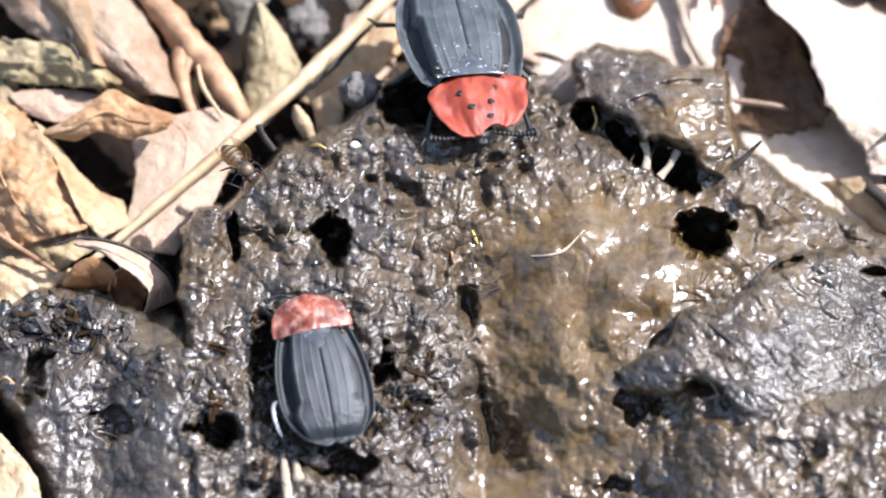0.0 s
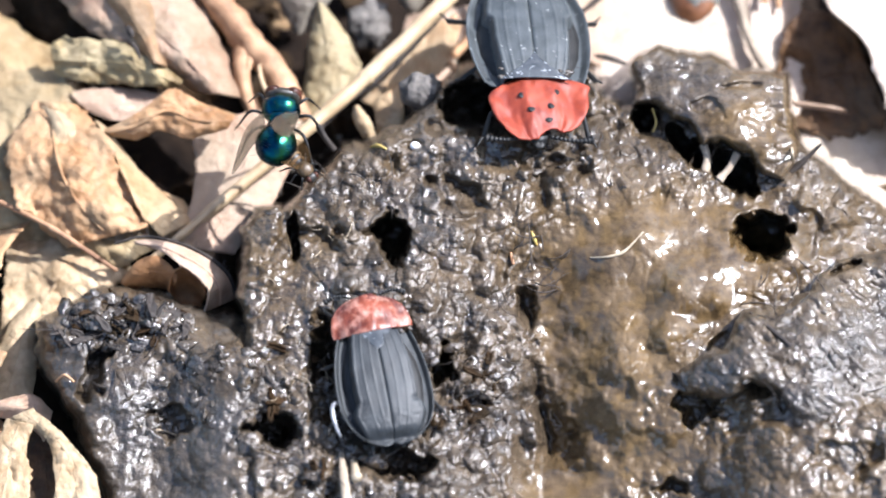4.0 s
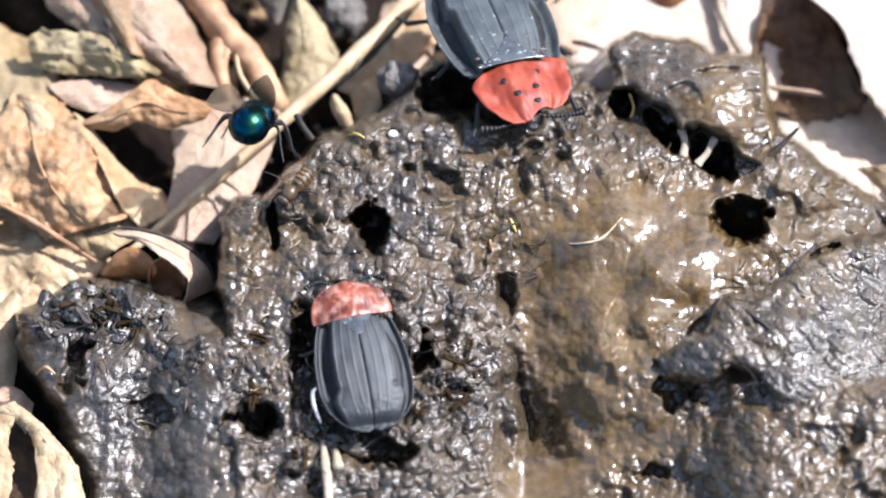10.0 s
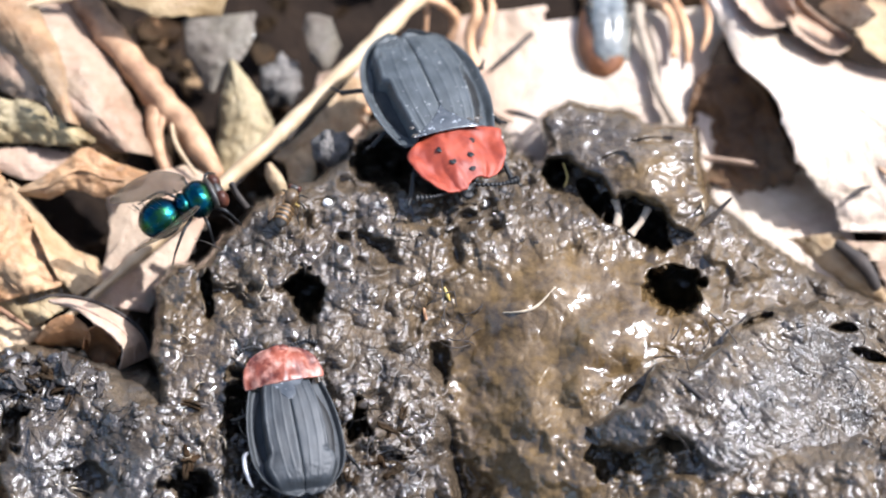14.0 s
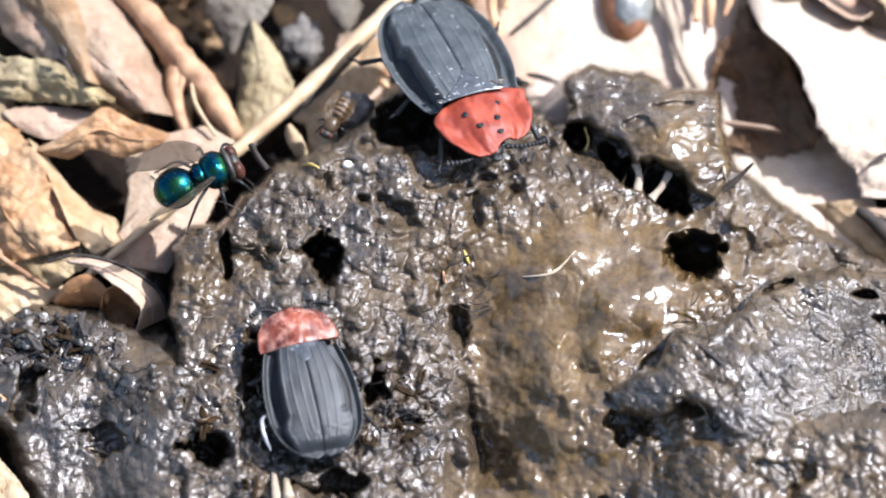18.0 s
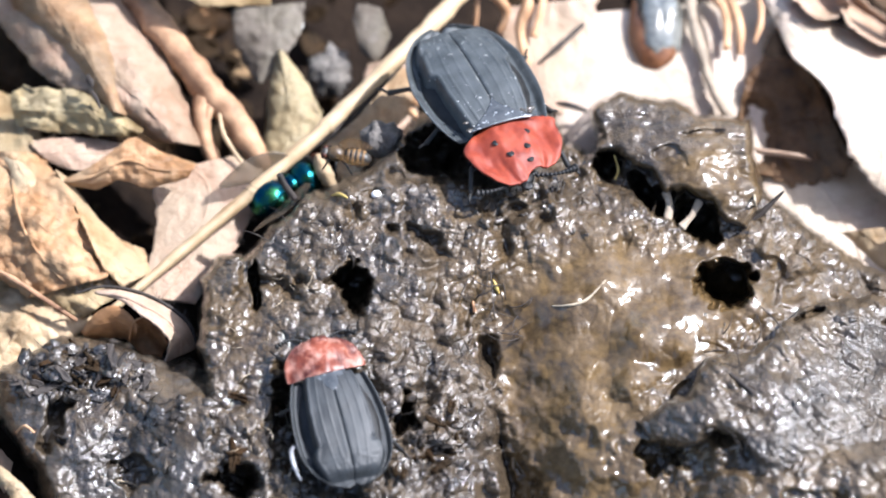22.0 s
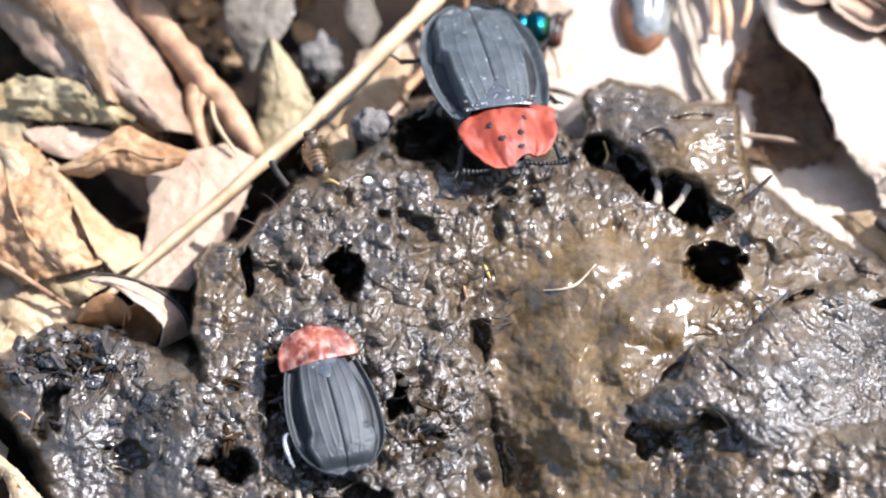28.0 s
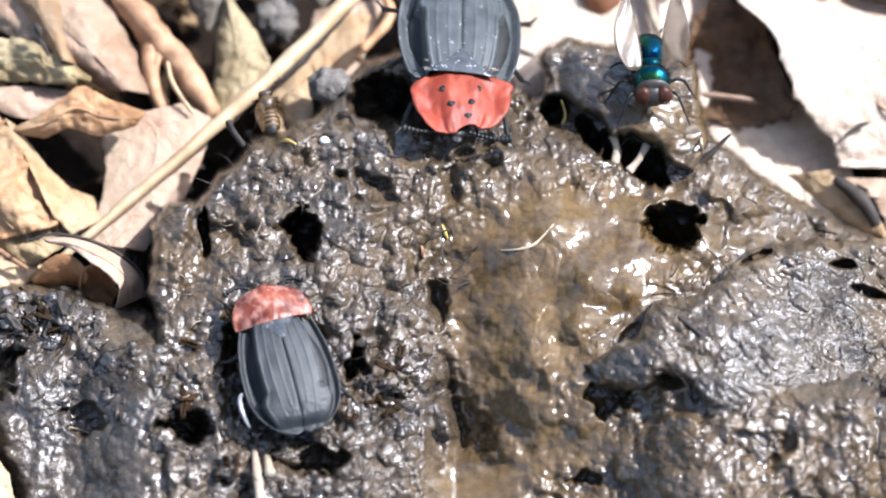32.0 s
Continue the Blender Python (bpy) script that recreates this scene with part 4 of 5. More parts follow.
leaf([(1575, -170, 3), (1610, -120, 4), (1660, -90, 4), (1730, -80, 4)], [(1680, -220, 4), (1720, -180, 5), (1780, -150, 5), (1850, -130, 5)], LEAF_TAN, "tan leaf behind curled leaf edges", 0.8, 0.8, 37)


def stick(points, radii, mat, label, name="twig", category="twig", sides=8, owner=None):
    pts = [spot(*p) for p in points]
    v, f = tube(pts, radii, max(sides, 12), 10)
    centre = [Vector(spline([tuple(p) for p in pts], k / ((len(pts) - 1) * 10))) for k in range((len(pts) - 1) * 10 + 1)]
    n = max(sides, 12)
    for k, c in enumerate(centre):
        for q in range(n):
            p = v[k * n + q]
            v[k * n + q] = c + (p - c) * (1 + 0.30 * noise.noise(p * 700) + 0.22 * noise.noise(Vector((q * 2.2, k * 0.12, pts[0].x * 900))))
    if owner:
        return part(name, mesh_of(name, v, f, mat), owner, label)
    return thing(name, mesh_of(name, v, f, mat), label, category)


straw = stick([(225, 532, 4), (450, 341, 6.4), (640, 174, 8), (800, 18, 9), (960, -142, 9)], [0.3, 0.6, 0.7, 0.8, 0.8], STRAW, "long pale dry grass stem lying across the litter", "straw", "straw")
# dark tube beside the stem, put there as its cast shadow
stick([(560, 266, 6.4), (617, 207, 6.9), (677, 160, 7.3), (750, 84, 8), (800, 30, 8.4)], [0.15, 0.45, 0.6, 0.5, 0.2], TWIG_DARK, "dark strip standing in for the stem's shadow", "stem_shadow", owner=straw)
stick([(640, 174, 8), (647, 167, 8.05)], [0.74, 0.76], STRAW, "swollen joint of the stem", "stem_joint", owner=straw)
stick([(-60, 366, 7), (78, 433, 7.5), (150, 478, 6), (206, 514, 5)], [0.2, 0.26, 0.28, 0.2], TWIG, "thin tan leaf stalk")
stalk = stick([(258, -125, 8), (318, -42, 8), (372, 24, 8), (436, 104, 7), (484, 160, 6), (534, 245, 4)], [1.5, 1.5, 1.4, 1.4, 1.3, 1.0], TWIG, "thick brown forked stalk among the leaves")
stick([(432, 96, 6.5), (424, 150, 6.5), (436, 205, 5.5), (465, 265, 4)], [0.9, 0.85, 0.75, 0.6], TWIG, "thinner side branch", "side_branch", owner=stalk)
stick([(196, -60, 10.5), (262, -74, 11), (340, -92, 11)], [0.3, 0.4, 0.35], STRAW, "short pale straw across the leaves", "straw", "straw")
stick([(456, 150, 7), (466, 190, 7), (500, 240, 6)], [0.18, 0.22, 0.15], STRAW, "thin yellowish rootlet among leaves")
stick([(425, 60, 7), (440, 130, 7), (428, 190, 6), (452, 245, 5)], [0.4, 0.45, 0.5, 0.4], TWIG, "thin brown rootlet among leaves")
stick([(1286, -60, 3), (1290, -20, 3.4), (1302, 20, 3.2), (1328, 105, 2.6), (1372, 172, 2)], [0.6, 0.55, 0.55, 0.5, 0.4], TWIG_GREY, "grey-tan bent stem by the seed")
stick([(1020, 56, 3), (1060, 22, 3.5), (1098, -12, 3)], [0.15, 0.3, 0.2], TWIG_DARK, "dark thin twig on a pale leaf")
stick([(1050, 128, 3), (1075, 132, 3.5), (1105, 142, 3)], [0.15, 0.3, 0.15], TWIG_DARK, "small dark splinter on a pale leaf")
stick([(222, 82, 12), (228, 92, 12), (231, 102, 11.8)], [0.15, 0.3, 0.15], TWIG_DARK, "dark speck of bark on a rolled leaf")
stick([(230, 110, 11.6), (238, 122, 11.4), (246, 140, 11)], [0.1, 0.25, 0.1], TWIG_DARK, "dark splinter on a rolled leaf")
stick([(1710, 150, 6), (1750, 190, 6), (1790, 235, 5)], [0.45, 0.4, 0.45], TWIG_DARK, "dark forked twig on a bleached leaf")
stick([(1780, 200, 6), (1785, 235, 5.5), (1770, 245, 5)], [0.3, 0.4, 0.3], TWIG_DARK, "short dark twig on a bleached leaf")
stick([(1640, 362, 4), (1690, 405, 4), (1712, 445, 3)], [0.5, 0.75, 0.5], TWIG_DARK, "dark strip of bark between leaves")
stick([(1655, 285, 6.5), (1680, 268, 6.6), (1700, 262, 6.6)], [0.12, 0.25, 0.12], TWIG_DARK, "dark splinter on a pale leaf")
stick([(1620, 125, 6.5), (1700, 215, 6.5), (1800, 290, 6)], [0.1, 0.14, 0.14], TWIG, "thin brown stalk on a pale leaf")
for pts, r in (
    ([(840, -20, 4), (870, -60, 7), (920, -70, 8), (960, -40, 6), (950, 0, 4)], [0.5, 0.6, 0.6, 0.5, 0.4]),
    ([(900, -120, 5), (910, -60, 7), (905, 10, 4)], [0.25, 0.25, 0.2]),
    ([(960, -110, 5), (1000, -60, 7), (985, 0, 5), (1000, 60, 3)], [0.4, 0.5, 0.5, 0.4]),
    ([(1000, -120, 4), (1025, -60, 5), (1010, 10, 4)], [0.3, 0.4, 0.3]),
    ([(830, 20, 3), (850, 70, 3), (800, 130, 2)], [0.4, 0.5, 0.4]),
    ([(800, 60, 3), (790, 110, 3), (740, 170, 3)], [0.3, 0.35, 0.3]),
    ([(770, 130, 3), (800, 150, 4), (820, 190, 3)], [0.3, 0.3, 0.3]),
    ([(1340, -90, 5), (1370, -20, 6), (1375, 40, 5)], [0.5, 0.5, 0.3]),
    ([(1400, -90, 5), (1412, -30, 5), (1400, 20, 4)], [0.3, 0.35, 0.2]),
    ([(1300, -80, 3), (1345, -40, 3), (1350, 30, 3)], [0.5, 0.5, 0.4]),
):
    stick(pts, r, ROOT, "twisted orange-tan rootlet in the litter", "rootlet", "rootlet")


def stone(a, b, z, size, mat, label, name="pebble", rough=0.35, seed=1):
    v, f = blob((0, 0, 0), [s * MM for s in size], rough, seed, 16, 24, 2.2)
    thing(name, mesh_of(name, v, f, mat), label, "stone" if mat is STONE else "grit", at=Matrix.Translation(spot(a, b, z)))


stone(742, 194, 11, (2.0, 1.75, 1.7), STONE, "small grey pitted lump of earth by the pat", "earth_lump", 0.3, 3)
stone(650, 75, 1, (1.9, 2.3, 1.6), STONE, "grey-brown pitted lump in the litter", "earth_lump", 0.5, 5)
stone(*on(733, 290, 0.2), (0.46, 0.42, 0.4), SPECK, "white grain of grit on the dung", "grit", 0.15, 6)
stone(594, -9, 2.5, (0.5, 0.5, 0.4), SPECK, "white glinting grain of grit", "grit", 0.3, 7)


def make_seed():
    ob = thing("seed", None, "glossy pale seed in a brown husk on a bleached leaf", "seed", at=Matrix.Translation(spot(1232, -20, 2.2)))
    v, f = blob((0, 0, 0), (2.35 * MM, 4.6 * MM, 2.2 * MM), 0.16, 3, 18, 28)
    part("kernel", mesh_of("kernel", v, f, SEED_SHELL), ob, "glossy pale grey kernel")
    v, f = blob((-0.45 * MM, -0.45 * MM, -0.6 * MM), (2.65 * MM, 4.85 * MM, 2.2 * MM), 0.1, 4, 18, 28)
    part("husk", mesh_of("husk", v, f, HUSK), ob, "brown split husk")


make_seed()


# small things stuck in and on the dung
for pts, r, mat, label in (
    ([on(940, 440, 0.1), on(945, 452, 0.2), on(950, 464, 0.1)], [0.10, 0.17, 0.10], FIBRE, "short yellow bit of straw in the dung"),
    ([on(904, 478, 0.1), on(908, 498, 0.2)], [0.10, 0.16], ROOT, "tiny orange-brown fibre in the dung"),
    ([on(1045, 486), on(1075, 484, 0.1), on(1105, 474, 0.1), on(1138, 440)], [0.08, 0.12, 0.14, 0.08], FIBRE_PALE, "curved pale fibre on the wet dung"),
    ([(1153, 220, 15), (1160, 245, 14), (1154, 262, 13.5)], [0.08, 0.11, 0.1], FIBRE, "yellow fibre bridging a hole"),
    ([(1244, 284, 15), (1250, 305, 14.5), (1247, 332, 14)], [0.45, 0.32, 0.42], TWIG_GREY, "pale fibre bridging a crack"),
    ([(1304, 300, 15), (1290, 325, 14.4), (1272, 346, 14)], [0.42, 0.30, 0.40], TWIG_GREY, "pale fibre bridging a crack"),
    ([(1345, 358, 12), (1395, 335, 13), (1452, 282, 15)], [0.5, 0.35, 0.12], TWIG_DARK, "dark root tip sticking out of the dung"),
    ([(562, 255, 15), (572, 275, 14), (590, 298, 13)], [0.25, 0.3, 0.35], TWIG_DARK, "short dark stub on the dung edge"),
    ([on(1328, 581, 0.1), on(1390, 630, 0.2), on(1448, 681, 0.1)], [0.15, 0.22, 0.15], TWIG_DARK, "dark needle on the grey crust"),
    ([on(1396, 250, 0.1), on(1400, 290, 0.1), on(1404, 315, 0.1)], [0.12, 0.15, 0.1], FIBRE_PALE, "pale straw at the edge of the crust"),
    ([on(606, 835, 0.3), on(612, 880, 0.4), on(618, 960, 0.3)], [0.25, 0.4, 0.4], TWIG_GREY, "broken grey-brown straw stub in the dung"),
    ([on(628, 850, 0.3), on(634, 880, 0.3)], [0.35, 0.5], FIBRE_PALE, "pale chip of straw in the dung"),
    ([on(655, 292, 0.2), on(668, 290, 0.3), on(682, 296, 0.2)], [0.10, 0.17, 0.10], FIBRE, "yellow-green speck of straw"),
    ([on(300, 615, 0.2), on(325, 608, 0.3), on(345, 592, 0.2)], [0.1, 0.16, 0.08], TWIG_DARK, "dark splinter on the clod"),
    ([on(100, 712, 0.2), on(115, 700, 0.6), on(132, 712, 0.2)], [0.1, 0.12, 0.1], ROOT, "thin curved orange-brown fibre"),
    ([on(250, 790, 0.1), on(300, 800, 0.2), on(330, 815, 0.1)], [0.06, 0.08, 0.06], FIBRE_PALE, "hair-thin pale fibre on the clod"),
):
    stick(pts, r, mat, label, "plant_fibre", "plant fibre", 7)


def crumbs(owner, boxes, count, mat, label, sizes, seed):
    """Loose lumps half sunk in the dung, within (a0, a1, b0, b1) boxes."""
    rng = random.Random(seed)
    for k in range(count):
        a0, a1, b0, b1 = rng.choice(boxes)
        r = rng.uniform(*sizes) * MM
        c = spot(*on(rng.uniform(a0, a1), rng.uniform(b0, b1), -0.35 * r / MM))
        v, f = blob(c, (r * rng.uniform(0.6, 1.7), r * rng.uniform(0.6, 1.4), r * rng.uniform(0.4, 0.8)), 0.9, seed + k, 9, 12, 1.8)
        part("crumb", mesh_of("crumb", v, f, mat), owner, label)


def hairs(owner, boxes, count, mat, label, seed, long=(20, 70), thick=(0.03, 0.07)):
    rng = random.Random(seed)
    for k in range(count):
        a0, a1, b0, b1 = rng.choice(boxes)
        a, b, z = on(rng.uniform(a0, a1), rng.uniform(b0, b1))
        th, l, bend = rng.uniform(0, 6.3), rng.uniform(*long), rng.uniform(-0.9, 0.9)
        pts = [spot(a + l * t * math.cos(th + bend * t), b + l * t * math.sin(th + bend * t), z + 0.15 + 0.7 * math.sin(2.4 * t)) for t in (0, 0.35, 0.7, 1)]
        r = rng.uniform(*thick)
        v, f = tube(pts, [r, r, r * 0.8, r * 0.4], 5, 3)
        part("rootlet", mesh_of("rootlet", v, f, mat), owner, label)


crumbs(pat, [(440, 620, 640, 880), (760, 880, 640, 780), (560, 720, 830, 920)], 110, DUNG, "dark wet crumbs of dung", (0.25, 0.75), 5)
crumbs(pat, [(450, 700, 270, 420), (880, 1120, 250, 380)], 50, DUNG, "small wet crumbs on the dung", (0.18, 0.5), 6)
crumbs(left_clod, [(90, 340, 562, 650), (90, 340, 562, 650), (250, 450, 640, 800)], 110, DUNG_GREY, "black crumbs and chips on the clod", (0.25, 0.9), 7)
crumbs(right_clod, [(1300, 1800, 500, 720), (1480, 1800, 700, 920)], 60, DUNG_GREY, "grey crumbs on the crust", (0.18, 0.5), 8)
def chips(owner, boxes, count, mat, label, seed):
    """Flat broken slivers lying on the clod."""
    rng = random.Random(seed)
    for k in range(count):
        a0, a1, b0, b1 = rng.choice(boxes)
        at = Matrix.Translation(spot(*on(rng.uniform(a0, a1), rng.uniform(b0, b1), 0.3))) @ Euler((rng.uniform(-0.6, 0.6), rng.uniform(-0.6, 0.6), rng.uniform(0, 6.3))).to_matrix().to_4x4()
        long, wide, ph = rng.uniform(0.9, 2.8) * MM, rng.uniform(0.10, 0.42) * MM, rng.uniform(0, 40)
        def sliver(r, s_):
            half = wide * (0.35 + 0.65 * math.sin(math.pi * (0.08 + 0.84 * s_))) * (1 + 0.5 * noise.noise((s_ * 6, ph, 0)))
            return at @ Vector(((2 * r - 1) * half, long * (s_ - 0.5), 0.00025 * noise.noise((s_ * 3, r * 3, ph))))
        part("chip", sheet_mesh("chip", sliver, 5, 8, 0.22, mat), owner, label)


chips(left_clod, [(95, 330, 560, 640)], 34, TWIG_DARK, "black sliver of rotten bark", 21)
chips(left_clod, [(95, 330, 560, 650)], 14, LEAF_ROT_AND_SHADE, "dark brown shred of leaf", 22)
chips(pat, [(450, 620, 640, 880), (760, 880, 650, 780)], 26, LEAF_ROT_AND_SHADE, "dark brown shred in the dung", 23)
hairs(pat, [(450, 620, 640, 880), (760, 900, 640, 800), (540, 680, 280, 400), (860, 1000, 420, 560)], 90, TWIG_DARK, "thin dark rootlets in the dung", 11)
hairs(pat, [(430, 700, 380, 640), (440, 640, 600, 860)], 30, FIBRE_PALE, "fine pale plant fibres in the dung", 12, (12, 40), (0.02, 0.05))
hairs(left_clod, [(100, 400, 570, 720)], 36, TWIG_DARK, "thin dark splinters on the clod", 13)
hairs(right_clod, [(1300, 1720, 520, 860)], 60, TWIG_DARK, "thin dark fibres on the crust", 14, (20, 90))


# bristles on the rim of the curled leaf
def rim_bristles():
    pieces = []
    rng = random.Random(4)
    rim = [(202, 467, 7.8), (253, 454, 8), (315, 464, 8), (365, 487, 7.6), (405, 521, 6.8), (419, 562, 5.2)]
    pieces.append(tube([spot(*p) for p in rim], [0.1, 0.16, 0.16, 0.2, 0.2], 6))
    for k in range(46):
        p = spline(rim, rng.random() * 0.8)
        q = (p[0] + rng.uniform(-4, 10), p[1] - rng.uniform(4, 16), p[2] + rng.uniform(0, 0.5))
        pieces.append(tube([spot(*p), spot(*q)], [0.035, 0.015], 4, 2))
    v, f = join(*pieces)
    thing("dark_rim", mesh_of("dark_rim", v, f, TWIG_DARK), "dark bristly rib along the curled leaf", "leaf rib")


rim_bristles()


# ---- beetles ----
def elytron(width, long, side, mat, big):
    """One wing case of the large or the small beetle: flat ridged disc, steep fall, raised margin."""
    jag, lines, flange, drop = (0.50, 0.0050, 0.84, 0.57) if big else (0.66, 0.0048, 0.88, 0.60)
    def at(r, s):
        wide, front, blunt = (0.45, 0.20, 2.3) if big else (0.52, 0.22, 2.7)
        half = 0.5 * width * (1 - front * ((wide - s) / wide) ** 2 if s < wide else max(0.0, 1 - ((s - wide) / (1.006 - wide)) ** blunt) ** 0.5)
        x = half * r + 0.0012 * width
        y = -long * s * (1 - 0.05 * r * r * (1 - s * s)) + 0.035 * long * smooth(0.9, 1.0, s) * (1 - r) ** 2
        dome = 0.185 * width * (1 - abs((s - 0.42) / 0.66) ** 2.6)
        rim = drop + 0.10 * smooth(jag - 0.03, jag + 0.04, s) + 0.04 * smooth(0.70, 0.74, s) + 0.012 * noise.noise((s * 14, 2.0, 0))
        body = 1 - 0.16 * (r / 0.66) ** 2
        edge = max(smooth(rim, rim + 0.07, r), smooth(0.86, 0.95, s))
        lip = smooth(flange, 1.0, r)
        z = dome * body * (1 - edge) - dome * 0.10 * edge * (1 - smooth(jag, jag + 0.15, s)) + 0.05 * width * max(0.0, lip, 0.4 * min(1.0, r * 3) * (s - 0.95) / 0.05)
        fade = 1 - smooth(0.8, 0.95, s)
        for pos, high in ((0.20, lines), (0.40, lines * 1.3), (rim - 0.025, lines * 2.2)):
            z += high * width * math.exp(-(((r - pos - 0.02 * math.sin(5 * s)) / 0.018) ** 2)) * fade * (0.7 + 0.5 * noise.noise((s * 6, pos * 9, 5.0)))
        z -= 0.032 * width * math.exp(-((r / 0.020) ** 2))
        if big:
            z += 0.016 * width * math.exp(-(((r - 0.58) / 0.05) ** 2) - ((s - 0.71) / 0.03) ** 2)
        else:
            dent = math.exp(-(((r - 0.60) / 0.10) ** 2) - ((s - 0.64) / 0.022) ** 2)
            z -= 0.034 * width * dent * (1 if side > 0 else 0.35)
            crease = math.sin(s * 150 + 4 * noise.noise((r * 5, s * 9, side))) * smooth(0.68, 0.76, s) * (1 - smooth(0.88, 0.94, s)) * (1 if side > 0 else 0.5)
            z += 0.005 * width * crease * max(0.0, 0.4 + noise.noise((r * 5, s * 6, 7.0 + side)))
        z += 0.006 * width * smooth(0.66, 0.86, s) * noise.noise((x / width * 26, y / width * 26, 3.0)) + 0.006 * width * noise.noise((x / width * 7, y / width * 5, 9.0 + side))
        return Vector((side * x, y, z))
    fn = at if side > 0 else (lambda r, s: at(1 - r, s))
    return sheet_mesh("wing_case", fn, 64, 72, 0.012 * width / MM, mat)


def shield(width, mat, big, long):
    """Neck shield: a lobed saddle notched for the head on the large beetle, a humped trapezoid on the small one."""
    lobes = [(0.66,), (0.86,), (0.97,), (1.0,), (0.99,), (0.97,), (0.93,), (0.87,), (0.79,), (0.70,), (0.55,)] if big else [(0.99,), (1.0,), (0.995,), (0.98,), (0.955,), (0.92,), (0.87,), (0.80,), (0.70,), (0.55,), (0.32,)]
    def at(r, s):
        q = 2 * r - 1
        half = (0.405 if big else 0.43) * width * spline(lobes, s)[0] * (1 + (0.30 * (1 - smooth(0.0, 0.3, s)) if big and q < 0 else 0.0))
        x = half * q
        if big:
            y = long * (s - 0.07 * (1 - s) * (1 - q * q) - 0.13 * s ** 3 * max(0.0, 1 - (abs(q + 0.20) / 0.46) ** 2.2) - 0.13 * s * s * smooth(0.10, 0.9, -q))
            z = 0.15 * width * (1 - 0.72 * abs(q) ** 2.2) * (1 - 0.55 * s * s) - 0.03 * width
            z += 0.050 * width * smooth(0.70, 1.0, abs(q)) * (0.5 + 0.5 * math.sin(3.1 * s)) + 0.016 * width * math.exp(-(((abs(q) - 0.25) / 0.1) ** 2)) * math.sin(3.1 * s)
            z -= 0.040 * width * math.exp(-(((abs(q) - 0.60) / 0.15) ** 2) - ((s - 0.42) / 0.32) ** 2)
            z += 0.020 * width * noise.noise((x / width * 7, y / width * 7, 1.0)) + 0.007 * width * noise.noise((x / width * 24, y / width * 13, 4.0))
            z -= 0.012 * width * math.exp(-(((abs(q) - 0.30 - 0.25 * s) / 0.05) ** 2)) * smooth(0.3, 0.6, s)
        else:
            y = long * (s - 0.07 * (1 - s) * (1 - q * q))
            z = 0.19 * width * (1 - 0.78 * abs(q) ** 1.9) * (1 - 0.50 * s * s) - 0.03 * width
            z += 0.020 * width * smooth(0.82, 1.0, abs(q))
            z += 0.022 * width * noise.noise((x / width * 9, y / width * 6, 1.0)) + 0.010 * width * noise.noise((x / width * 26, y / width * 9, 4.0))
        return Vector((x, y, z))
    return sheet_mesh("shield", at, 48, 36, 0.02 * width / MM, mat), at


def leg_mesh(points, radii):
    v, f = tube([Vector(p) for p in points], radii, 7, 4)
    return mesh_of("leg", v, f, BLACK)


